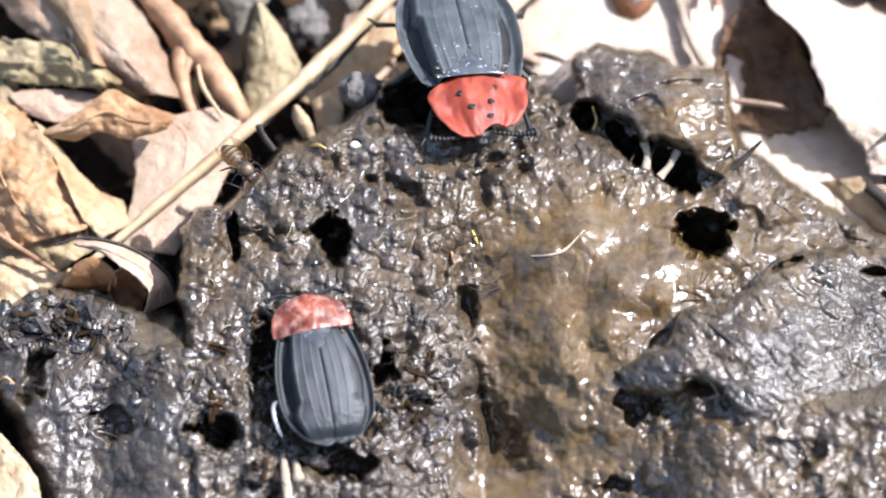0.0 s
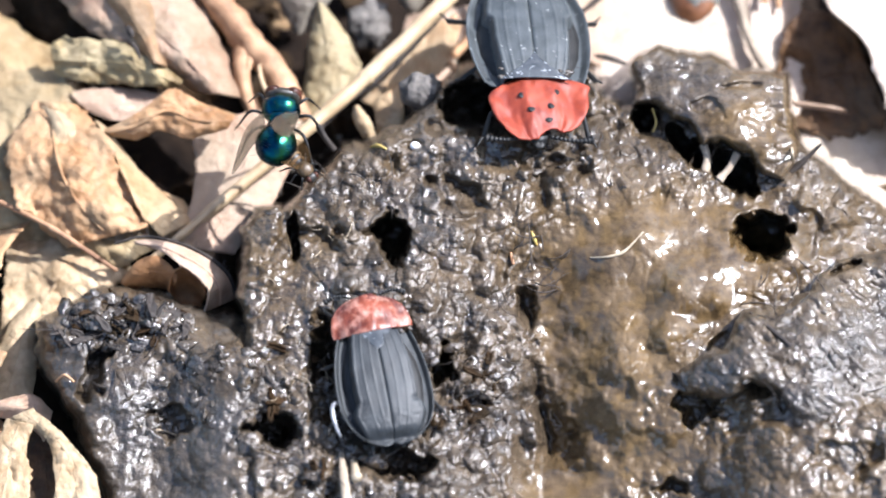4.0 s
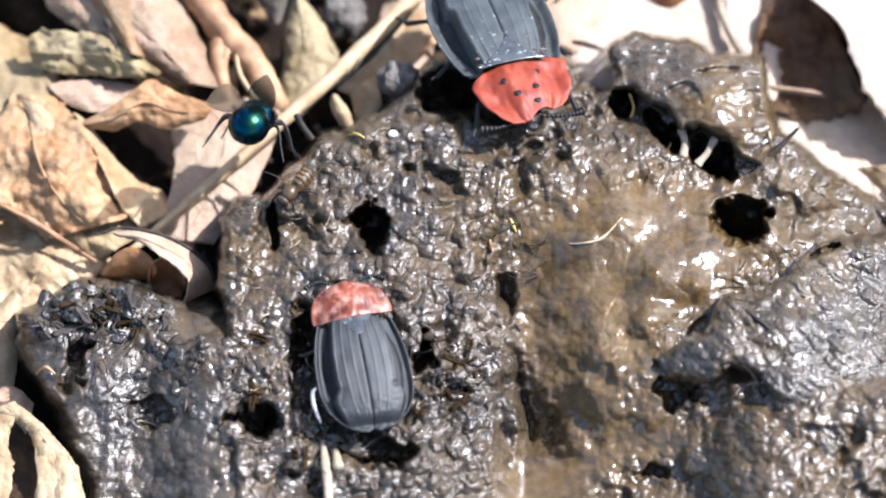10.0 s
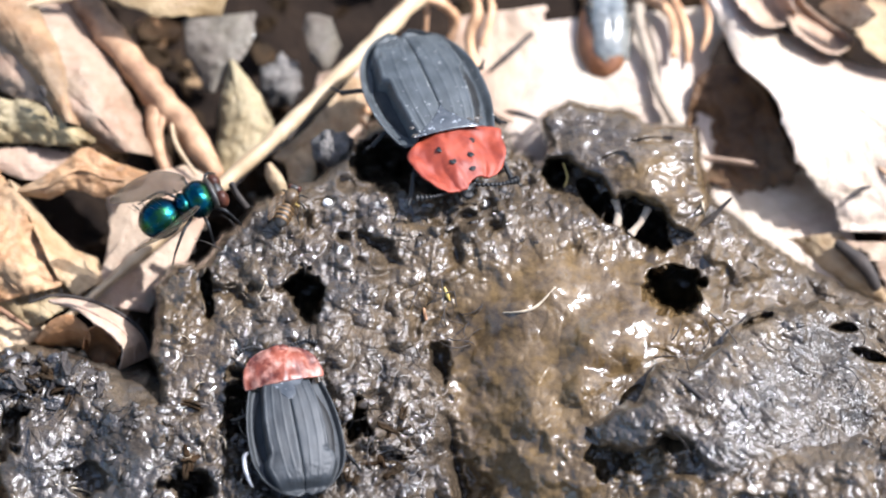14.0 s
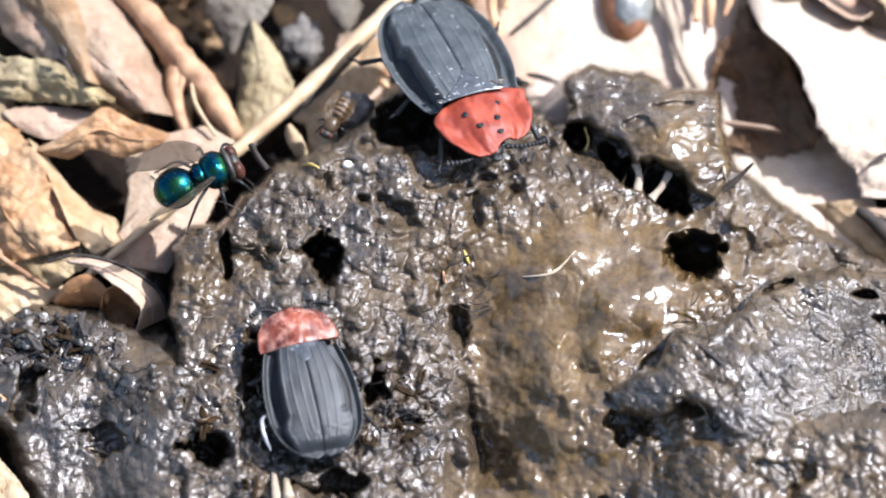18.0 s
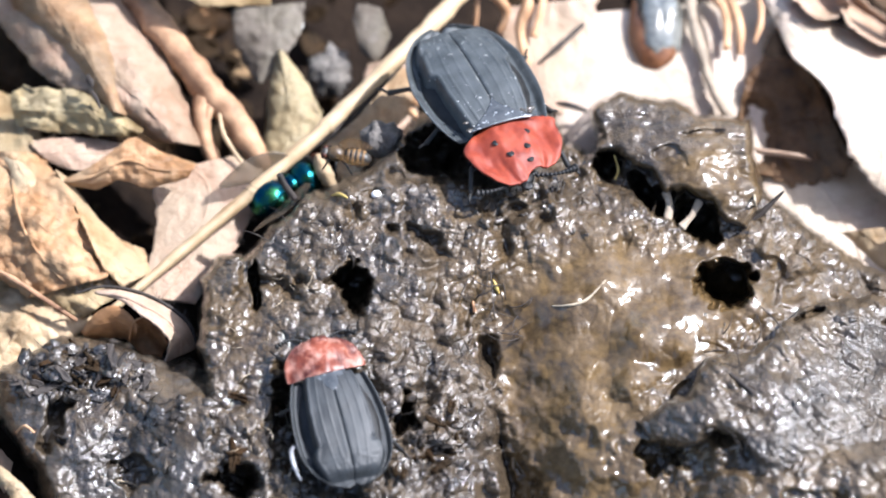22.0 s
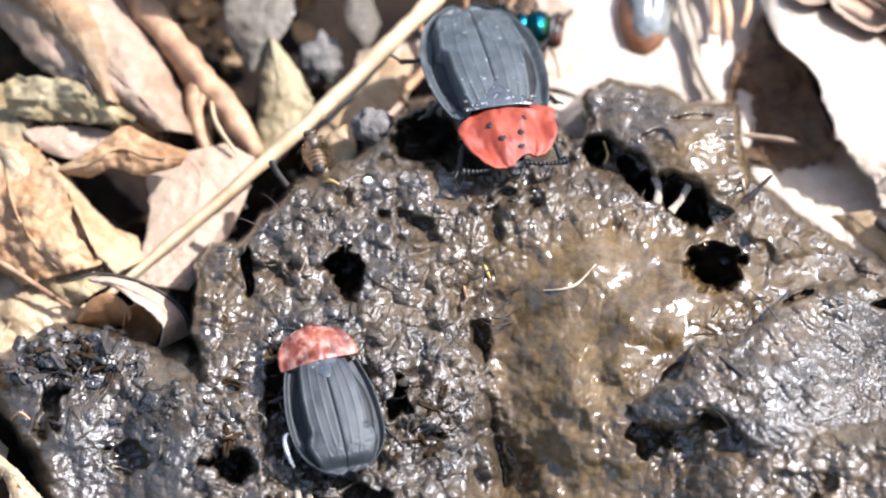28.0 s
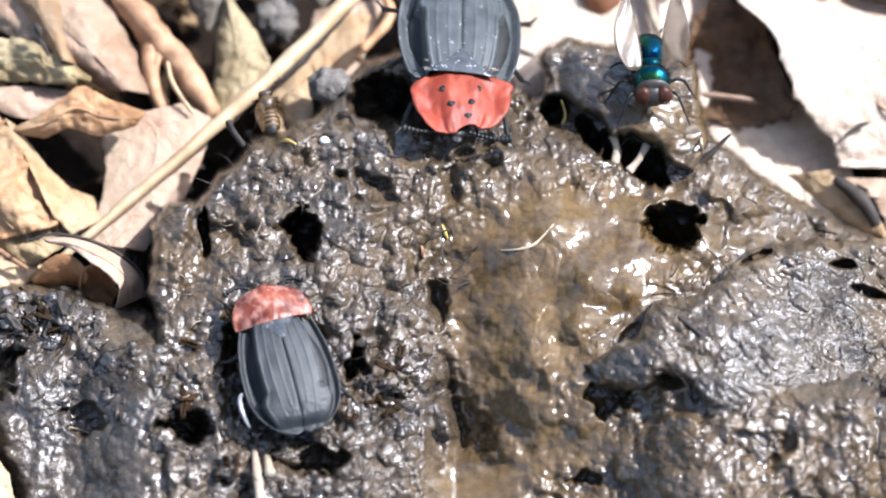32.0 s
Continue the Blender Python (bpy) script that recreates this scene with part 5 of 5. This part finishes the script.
def make_beetle(width, case_mat, shield_mat, dots, label, twist=0.0):
    """A carrion beetle facing +y, its middle at the joint of wing cases and shield; width in metres."""
    w, k = width, width / MM
    long = (1.27 if dots else 1.25) * w
    ob = thing("carrion_beetle", None, label, "beetle", "carrion beetles")
    for side, word in ((1, "right"), (-1, "left")):
        case = part("wing_case", elytron(w, long, side, case_mat, dots), ob, "ridged dull black wing case with a raised margin")
        case["side"] = word
    def plate_at(r, s_):
        return Vector(((2 * r - 1) * (0.30 if dots else 0.20) * w * (1 - s_) ** (1.5 if dots else 0.8), (0.04 - 0.26 * s_) * w, (0.135 + (0.014 if dots else 0.006) + 0.042 * s_ - 0.030 * ((2 * r - 1) * (1 - s_)) ** 2) * w))
    part("scutellum", sheet_mesh("scutellum", plate_at, 14, 12, 0.004 * k, GLEAM_PLATE), ob, "small triangular plate, muddy and paled for its wet gleam")
    me, surface = shield(w, shield_mat, dots, (0.59 if dots else 0.42) * w)
    plate = part("shield", me, ob, "red neck shield")
    plate.matrix_local = pose(0, 0 if dots else 0.035 * w, 0, 0, 0, twist)
    if dots:
        for q, s in ((0.33, 0.34), (0.68, 0.36), (0.40, 0.58), (0.62, 0.60), (0.43, 0.80)):
            p = surface(q, s)
            v, f = blob(p + Vector((0, 0, 0.001 * w)), (0.027 * w, 0.029 * w, 0.0045 * w), 0.35, int(q * 50), 8, 12)
            part("spot", mesh_of("spot", v, f, BLACK), plate, "small black spot")
    if dots:
        rng = random.Random(8)
        bits = []
        for n in range(34):
            x = rng.uniform(-0.30, 0.30)
            r = rng.uniform(0.008, 0.022) * w
            bits.append(blob((x * w, rng.uniform(-0.10, 0.015) * w, (0.148 - 0.30 * x * x) * w), (r * rng.uniform(0.8, 2.2), r, 0.5 * r), 0.7, n, 7, 10, 2.0))
        v, f = join(*bits)
        tagged(part("mud", mesh_of("mud", v, f, DUNG_GREY), ob, "wet bits of mud on the front of the wing cases"), kind="stuff")
    v, f = join(blob((0, -0.55 * w, -0.03 * w), (0.43 * w, 0.66 * w, 0.12 * w)), blob((0, 0.14 * w, -0.05 * w), (0.28 * w, 0.22 * w, 0.05 * w)))
    part("abdomen", mesh_of("abdomen", v, f, BLACK), ob)
    head_y = (0.46 if dots else 0.40) * w
    v, f = join(blob((0, head_y, -0.075 * w), (0.085 * w, 0.10 * w, 0.045 * w), 0.12, 2), blob((0, head_y + 0.09 * w, -0.085 * w), (0.05 * w, 0.05 * w, 0.025 * w), 0.15, 3))
    head = part("head", mesh_of("head", v, f, BLACK), ob, "black head with jaws")
    for side in (1, -1):
        v, f = blob((side * 0.08 * w, head_y, -0.06 * w), (0.024 * w, 0.034 * w, 0.024 * w))
        part("eye", mesh_of("eye", v, f, BLACK), head)
        line, size = [], []
        for n in range(23):
            t = n / 22
            line.append(Vector((side * (0.09 + 0.34 * t) * w, head_y + (0.04 + 0.06 * math.sin(3 * t) + 0.02 * t) * w, (-0.05 + 0.03 * math.sin(3.1 * t)) * w)))
            size.append((0.019 + 0.020 * max(0.0, t - 0.6) / 0.4) * (1.0 if n % 2 else 0.55) * k)
        v, f = tube(line, size, 8, 3)
        part("antenna", mesh_of("antenna", v, f, BLACK), ob, "black beaded antenna with a clubbed tip")
        for y0, out, fwd in ((0.16, 0.38, 0.26), (-0.25, 0.50, 0.02), (-0.60, 0.56, -0.30)):
            a = Vector((side * 0.22 * w, y0 * w, -0.04 * w))
            b = Vector((side * (0.22 + 0.55 * (out - 0.1)) * w, (y0 + 0.5 * fwd) * w, -0.03 * w))
            c = Vector((side * (out + 0.04) * w, (y0 + 0.95 * fwd) * w, -0.15 * w))
            d = Vector((side * (out + 0.1) * w, (y0 + 1.3 * fwd) * w, -0.17 * w))
            limb = part("leg", leg_mesh((a, a.lerp(b, 0.5), b), (0.024 * k, 0.034 * k, 0.024 * k)), ob)
            part("shin", leg_mesh((b, b.lerp(c, 0.5), c), (0.018 * k, 0.021 * k, 0.024 * k)), limb)
            part("foot", leg_mesh((c, c.lerp(d, 0.5) + Vector((0, 0, 0.01 * w)), d), (0.012 * k, 0.011 * k, 0.008 * k)), limb)
    if not dots:
        line = [Vector((-x * w, y * w, z * w)) for x, y, z in ((0.46, -0.66, -0.03), (0.55, -0.70, 0.0), (0.575, -0.82, 0.01), (0.56, -0.96, -0.01), (0.53, -1.04, -0.05))]
        v, f = tube(line, [0.016 * k, 0.022 * k, 0.024 * k, 0.020 * k, 0.012 * k], 9, 6)
        part("hind_leg", mesh_of("hind_leg", v, f, GLEAM_LEG), ob, "hind leg, pale grey in place of a silvery gleam")
        v, f = blob((0.02 * w, 0.40 * w, 0.05 * w), (0.085 * w, 0.05 * w, 0.04 * w), 0.5, 9)
        part("mud", mesh_of("mud", v, f, RED_MUDDY), ob, "reddish knob of mud on the front of the shield")
    return ob


UPPER_W, LOWER_W = 11.6 * MM, 8.65 * MM
upper_beetle = make_beetle(UPPER_W, ELYTRA, RED, True, "black carrion beetle with an orange-red spotted neck shield, climbing", 4.0)
lower_beetle = make_beetle(LOWER_W, ELYTRA_CLEAN, RED_MUDDY, False, "black carrion beetle with a muddy red neck shield, feeding on dung", 4.0)


# ---- flies ----
def wing(long, wide, side, mat):
    def at(r, s):
        chord = wide * math.sin(math.pi * min(1, 0.06 + 0.9 * s) ** 0.75) ** 0.8
        return Vector((side * (r - 0.25) * chord, -long * s, 0.00006 * math.sin(6 * r + 9 * s) * wide / 0.003 + 0.05 * long * s * s))
    return sheet_mesh("wing", at if side > 0 else (lambda r, s: at(1 - r, s)), 10, 16, 0.02, mat)


GREEN_WINGS = []


def make_green_fly():
    ob = thing("greenbottle_fly", None, "metallic blue-green blowfly with smoky wings on the dung", "fly")
    s = 1.13 * MM
    v, f = blob((0, -2.1 * s, 0.0), (1.72 * s, 1.85 * s, 1.65 * s), 0.03, 2, 18, 26)
    part("abdomen", mesh_of("abdomen", v, f, GREEN), ob, "shiny round blue-green abdomen")
    v, f = blob((0, -0.35 * s, -0.15 * s), (1.05 * s, 1.2 * s, 0.95 * s), 0.1, 5)
    part("waist", mesh_of("waist", v, f, BLACK), ob, "black waist")
    v, f = blob((0, 1.35 * s, 0.30 * s), (1.62 * s, 1.35 * s, 1.45 * s), 0.04, 3, 18, 26)
    part("thorax", mesh_of("thorax", v, f, GREEN), ob, "shiny blue-green thorax")
    v, f = blob((0, 0.0, 0.85 * s), (0.95 * s, 0.62 * s, 0.6 * s), 0.04, 6)
    part("scutellum", mesh_of("scutellum", v, f, GREEN), ob, "small shiny blue-green plate behind the thorax")
    v, f = blob((0, 2.55 * s, 0.25 * s), (1.5 * s, 0.45 * s, 1.2 * s), 0.05, 8)
    part("collar", mesh_of("collar", v, f, BAND), ob, "dark grey collar")
    v, f = blob((0, 3.05 * s, 0.0), (1.2 * s, 0.58 * s, 0.95 * s), 0.04, 4)
    head = part("head", mesh_of("head", v, f, BAND), ob)
    for side in (1, -1):
        v, f = blob((side * 0.82 * s, 3.10 * s, 0.18 * s), (0.74 * s, 0.60 * s, 0.88 * s))
        part("eye", mesh_of("eye", v, f, EYE_RED), head, "reddish-brown compound eye")
        wg = part("wing", wing(6.4 * s, 2.3 * s, side, WING), ob, "translucent smoky wing")
        GREEN_WINGS.append((wg, side, s))
        for y0, out, fwd in ((2.1, 3.0, 1.9), (1.2, 3.8, -0.2), (0.3, 3.4, -3.2)):
            pts = [(side * 0.8 * s, y0 * s, -0.6 * s), (side * out * 0.62 * s, (y0 + fwd * 0.4) * s, 0.15 * s), (side * out * 0.85 * s, (y0 + fwd * 0.8) * s, -1.3 * s), (side * out * s, (y0 + fwd) * s, -2.4 * s)]
            limb = part("leg", leg_mesh(pts[:3], (0.15, 0.16, 0.10)), ob, "thin black bristly leg")
            part("foot", leg_mesh((pts[2], [(m + n) / 2 for m, n in zip(pts[2], pts[3])], pts[3]), (0.09, 0.08, 0.05)), limb)
    rng = random.Random(3)
    hairs = []
    for k in range(60):
        th = rng.uniform(0, 2 * math.pi)
        y = rng.uniform(-3.8, 2.6)
        r = 1.55 if y > 0 else 1.75
        d = Vector((math.cos(th), 0, abs(math.sin(th)))) * r * s
        base = Vector((0, y * s, 0.2 * s)) + d * 0.75
        hairs.append(tube([base, base + d.normalized() * 0.75 * s + Vector((0, -0.4 * s, 0))], [0.03, 0.01], 4, 2))
    v, f = join(*hairs)
    part("bristles", mesh_of("bristles", v, f, BLACK), ob, "short black bristles")["kind"] = "stuff"
    return ob


def make_small_fly():
    ob = thing("striped_fly", None, "small brown fly with a tan-banded abdomen on the dung edge", "fly")
    s = 0.92 * MM
    v, f = blob((0, -1.4 * s, 0.0), (0.85 * s, 1.5 * s, 0.8 * s), 0.03, 2)
    belly = part("abdomen", mesh_of("abdomen", v, f, BAND), ob, "dark abdomen with golden tan bands")
    for n in range(4):
        y = -0.45 - 0.52 * n
        pieces = []
        for half in (0.0, 0.12):
            yy = y - half
            r = 0.87 * math.sqrt(max(0.05, 1 - ((yy + 1.4) / 1.5) ** 2))
            ring = [Vector((r * s * math.cos(a), yy * s, r * 0.95 * s * math.sin(a))) for a in [2 * math.pi * q / 18 for q in range(19)]]
            pieces.append(tube(ring, [0.085] * 19, 6, 1))
        v, f = join(*pieces)
        part("band", mesh_of("band", v, f, TAN_FLY), belly, "golden tan band")
    v, f = blob((0, 0.75 * s, 0.15 * s), (0.8 * s, 0.95 * s, 0.75 * s), 0.05, 3)
    part("thorax", mesh_of("thorax", v, f, BROWN_FLY), ob, "brown thorax")
    v, f = blob((0, 1.85 * s, 0.0), (0.65 * s, 0.45 * s, 0.55 * s), 0.04, 4)
    head = part("head", mesh_of("head", v, f, BAND), ob)
    for side in (1, -1):
        v, f = blob((side * 0.42 * s, 1.9 * s, 0.1 * s), (0.30 * s, 0.34 * s, 0.40 * s))
        part("eye", mesh_of("eye", v, f, EYE_RED), head, "dark red compound eye")
        wg = part("wing", wing(3.5 * s, 1.25 * s, side, WING_TAN), ob, "tan translucent wing")
        wg.matrix_local = pose(side * 0.45 * s, 0.6 * s, 0.75 * s, 4, side * -25, side * 8)
        for y0, out, fwd in ((1.0, 1.4, 0.9), (0.6, 1.8, -0.1), (0.1, 1.7, -1.4)):
            pts = [(side * 0.4 * s, y0 * s, -0.35 * s), (side * out * 0.6 * s, (y0 + fwd * 0.4) * s, 0.0), (side * out * 0.85 * s, (y0 + fwd * 0.8) * s, -0.7 * s), (side * out * s, (y0 + fwd) * s, -1.0 * s)]
            part("leg", leg_mesh(pts, (0.12, 0.1, 0.08, 0.05)), ob)
    return ob


green_fly = make_green_fly()
small_fly = make_small_fly()


# ---- litter all round, beyond the arranged leaves ----
def under_litter():
    """Broken leaf bits and crumbs in the gaps of the litter, most coloured near black as the gaps' shade."""
    rng = random.Random(31)
    mats = [LEAF_ROT_AND_SHADE, LEAF_BROWN, LEAF_TAN]
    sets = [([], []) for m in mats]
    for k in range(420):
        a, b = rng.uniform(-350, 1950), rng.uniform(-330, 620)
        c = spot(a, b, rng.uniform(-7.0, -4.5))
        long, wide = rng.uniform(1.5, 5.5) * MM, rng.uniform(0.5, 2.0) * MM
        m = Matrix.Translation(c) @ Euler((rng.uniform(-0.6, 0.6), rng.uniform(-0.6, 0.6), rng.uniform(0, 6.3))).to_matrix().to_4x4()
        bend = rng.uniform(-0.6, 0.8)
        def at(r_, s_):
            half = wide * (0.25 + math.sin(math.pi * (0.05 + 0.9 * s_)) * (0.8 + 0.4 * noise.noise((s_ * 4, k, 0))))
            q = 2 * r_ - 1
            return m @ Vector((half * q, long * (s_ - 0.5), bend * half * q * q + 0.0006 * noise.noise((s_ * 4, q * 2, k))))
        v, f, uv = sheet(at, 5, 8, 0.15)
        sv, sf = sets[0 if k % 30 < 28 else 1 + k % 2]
        base = len(sv)
        sv += v
        sf += [[base + i for i in face] for face in f]
    for mat, (sv, sf) in zip(mats, sets):
        thing("leaf_fragments", mesh_of("leaf_fragments", sv, sf, mat), "small broken brown leaf bits between the leaves", "leaf bits", kind="stuff")


under_litter()


def scatter():
    rng = random.Random(12)
    sets = {m.name: ([], []) for m in (LEAF_TAN, LEAF_PINK, LEAF_BROWN, LEAF_CREAM)}
    mats = [LEAF_TAN, LEAF_PINK, LEAF_BROWN, LEAF_CREAM]
    for k in range(800):
        r = rng.uniform(0.085, 0.6)
        th = rng.uniform(0, 2 * math.pi)
        x, y = r * math.cos(th), r * math.sin(th)
        if -0.055 < x < 0.062 and -0.035 < y < 0.045:
            continue
        long, wide = rng.uniform(0.02, 0.045), rng.uniform(0.008, 0.018)
        m = Matrix.Translation((x, y, rng.uniform(-0.004, 0.003))) @ Euler((rng.uniform(-0.35, 0.35), rng.uniform(-0.35, 0.35), rng.uniform(0, 6.3))).to_matrix().to_4x4()
        bend = rng.uniform(-0.5, 0.7)
        def at(r_, s_):
            half = wide * math.sin(math.pi * (0.03 + 0.94 * s_)) ** 0.8
            q = 2 * r_ - 1
            return m @ Vector((half * q, long * (s_ - 0.5), bend * wide * (q * q - 0.4) + 0.002 * noise.noise((s_ * 5, q * 2, k))))
        v, f, uv = sheet(at, 6, 10, 0.2)
        sv, sf = sets[mats[k % 4].name]
        base = len(sv)
        sv += v
        sf += [[base + i for i in face] for face in f]
    for mat in mats:
        sv, sf = sets[mat.name]
        thing("leaf_litter", mesh_of("leaf_litter", sv, sf, mat), "loose dry leaves covering the forest floor", "leaves", kind="stuff")


scatter()


# ---- what moves ----
def upright(p, yaw, pitch, roll, anchor):
    """Pose whose anchor (local metres) comes to p; yaw 0 faces +y, pitch lifts the head."""
    return Matrix.Translation(p) @ pose(0, 0, 0, 0, 0, yaw) @ pose(0, 0, 0, pitch) @ pose(0, 0, 0, 0, roll) @ Matrix.Translation(-Vector(anchor))


def laid(side, s, row, tip, up, root):
    """A wing's pose on the fly standing as in the row, its tip and its upper face turned to the given world directions."""
    t, a, b, z, yaw, pitch, roll = row
    up = up.normalized()
    tip = (tip - up * tip.dot(up)).normalized()
    turn = Matrix(((-tip).cross(up), -tip, up)).transposed()
    body = upright(spot(a, b, z), yaw, pitch, roll, (0, 0, 0)).to_3x3()
    return Matrix.Translation((side * 1.1 * s, root * s, 1.3 * s)) @ (body.inverted() @ turn).to_4x4()


def motions():
    neck = Vector((0, 0.24 * UPPER_W, 0.1 * UPPER_W))
    rows = []
    for t, a, b, yaw, pitch in UPPER_ROWS:
        rows.append((t, upright(spot(a, b, 19.0), yaw, pitch, UPPER_ROLL, neck)))
    walk(upper_beetle, rows)
    mid = Vector((0, -0.47 * LOWER_W, 0.16 * LOWER_W))
    walk(lower_beetle, [(t, upright(spot(a - 8, b - 27, 17.5), yaw + 3.0, 6.0, LOWER_ROLL, mid)) for t, a, b, yaw in LOWER_ROWS])
    walk(green_fly, [(t, upright(spot(a, b, z), yaw, pitch, roll, (0, 0, 0))) for t, a, b, z, yaw, pitch, roll in FLY_ROWS])
    for wg, side, s in GREEN_WINGS:
        folded = pose(side * 1.1 * s, 0.9 * s, 1.35 * s, 3, side * -48, side * 13)
        tip = ((UPWARD * 0.45 if side > 0 else Vector((-0.45, 0, 0))) - AHEAD * 0.89).normalized()
        spread = laid(side, s, FLY_ROWS[11], tip, tip * tip.dot(AHEAD) - AHEAD, 0.5 if side > 0 else -0.8)
        raised = laid(side, s, FLY_ROWS[-1], Vector((-0.16 * side, 0.97, 0.2)), Vector((0.33, -0.17, 0.93)) if side > 0 else Vector((-0.22, -0.32, 0.92)), 1.2)
        walk(wg, [(0, spread), (12.1, spread), (12.6, folded), (28.3, folded), (29.2, raised), (32, raised)])
    walk(small_fly, [(t, upright(spot(a, b, z), yaw, pitch, 0, (0, 0, 0))) for t, a, b, z, yaw, pitch in SMALL_ROWS])


UPPER_ROLL, LOWER_ROLL = -7.0, 5.0
# seconds, grid place of the neck shield, turn, lift of the head
UPPER_ROWS = [
    (0, 950, 203, 190, 13), (1, 949, 205, 187.5, 13), (2, 948, 207, 186, 13), (3, 946, 208, 184, 13), (3.5, 948, 208, 184, 13), (5.5, 960, 199, 193.5, 13),
    (6, 962, 199, 195.5, 13), (7, 963, 200, 197.5, 13), (9, 962, 199, 197.5, 13), (14.5, 963, 198, 198, 13), (16.5, 965, 200, 202, 13), (17, 968, 200, 202, 13),
    (19, 974, 198, 203, 13), (25.5, 974, 199, 203, 13), (27.5, 976, 198, 201, 13), (28, 982, 196, 193, 13), (28.5, 975, 197, 186, 13), (29, 973, 206, 180, 13),
    (29.5, 973, 208, 178.5, 13), (32, 973, 209, 178.5, 13)]
LOWER_ROWS = [
    (0, 686, 716, 8), (3.5, 687, 717, 8), (5.5, 687, 718, 9), (7, 687, 717, 8), (9, 686, 714, 7.5), (10, 686, 713, 7.5), (10.5, 684, 708, 7.5), (14.5, 681, 707, 7.5),
    (16.5, 679, 710, 11), (17, 679, 706, 10), (20, 680, 706, 10), (21, 678, 703, 11), (25.5, 678, 706, 12), (27.5, 678, 708, 11), (32, 674, 706, 11.5)]
# seconds, grid place, height, turn, lift, lean
FLY_ROWS = [
    (0, -700, 2000, 60, -50, 0, 0), (2.3, -700, 2000, 60, -50, 0, 0), (2.6, 60, 860, 36, -50, 0, 0), (2.7, 420, 560, 27, -40, 0, 0), (2.8, 690, 270, 22, -10, 0, 0), (2.9, 510, 272, 18.5, 18, 0, 0), (3.2, 504, 277, 18, 20, 0, 0), (3.5, 490, 264, 17, 10, 0, 0),
    (5.5, 500, 248, 15, -18, -52, 0), (7, 500, 248, 15, -16, -52, 0), (8, 490, 264, 15, -12, -52, 0), (9, 486, 268, 15, -12, -52, 0), (11.5, 478, 268, 15, -12, -52, 0),
    (12.1, 470, 272, 15, -20, -56, 0), (12.5, 470, 288, 15, -62, 0, 0), (13, 458, 294, 15, -49, 5, 0), (14.5, 484, 302, 15, -70, 5, 0), (16.5, 474, 310, 15, -67, 5, 0), (18, 471, 316, 15, -66, 5, 0), (19.5, 468, 320, 15, -64, 5, 0),
    (20, 470, 362, 15, -71, 0, 0), (20.5, 478, 362, 15, -70, 0, 0), (21, 494, 340, 15, -42, 5, 0), (22, 582, 278, 6, -56, 0, 0), (24, 576, 284, 6, -55, 0, 0), (24.5, 584, 256, 9, -50, 0, 0),
    (25, 636, 192, 6, -38, 5, 0), (25.2, 690, 172, 7, -60, 0, 0), (25.5, 719, 148, 7, -80, 0, 0), (26.4, 830, 50, 7, -80, 0, 0), (27.5, 940, 14, 6, -85, 0, 0), (28, 1006, 18, 5, -98, -4, 0), (28.2, 1095, 50, 13, -150, -15, 0),
    (28.3, 1110, 82, 14, -165, -10, 0), (28.5, 1200, 98, 18, -178, -10, 0), (29, 1302, 136, 19.5, -180, 16, 0), (29.5, 1311, 168, 19.0, -178, 16, 0), (32, 1311, 170, 19.0, -178, 16, 0)]
SMALL_ROWS = [
    (0, 532, 325, 15.5, -140, 0), (3.5, 530, 326, 15.5, -140, 0), (5.5, 548, 328, 15.5, -140, 0), (6.5, 606, 342, 16.5, 150, 0), (9, 602, 336, 16.5, 160, 0), (9.5, 582, 362, 16.5, 150, 0),
    (10.5, 548, 392, 16.5, 140, 0), (11, 554, 384, 16.5, 130, 0), (11.5, 580, 360, 16.5, 100, 0), (12.5, 603, 338, 16.5, 80, 0), (13, 638, 344, 17, 30, 0), (13.5, 642, 330, 17, 5, 0),
    (14, 663, 292, 17, -20, 0), (14.5, 683, 254, 16, 0, 0), (16.5, 720, 216, 14.5, 150, -10), (17, 716, 210, 14, 165, -10), (18, 711, 210, 14, 150, -10), (19, 694, 222, 14.5, 90, 0), (19.5, 680, 221, 14.5, 80, 0),
    (23.5, 670, 222, 14.5, 80, 0), (24, 660, 226, 14.5, 60, 0), (24.5, 646, 242, 15, 30, 0), (25.5, 652, 238, 15, 20, 0), (27.5, 641, 234, 14.5, 15, 0), (32, 634, 236, 14.5, 10, 0)]
motions()
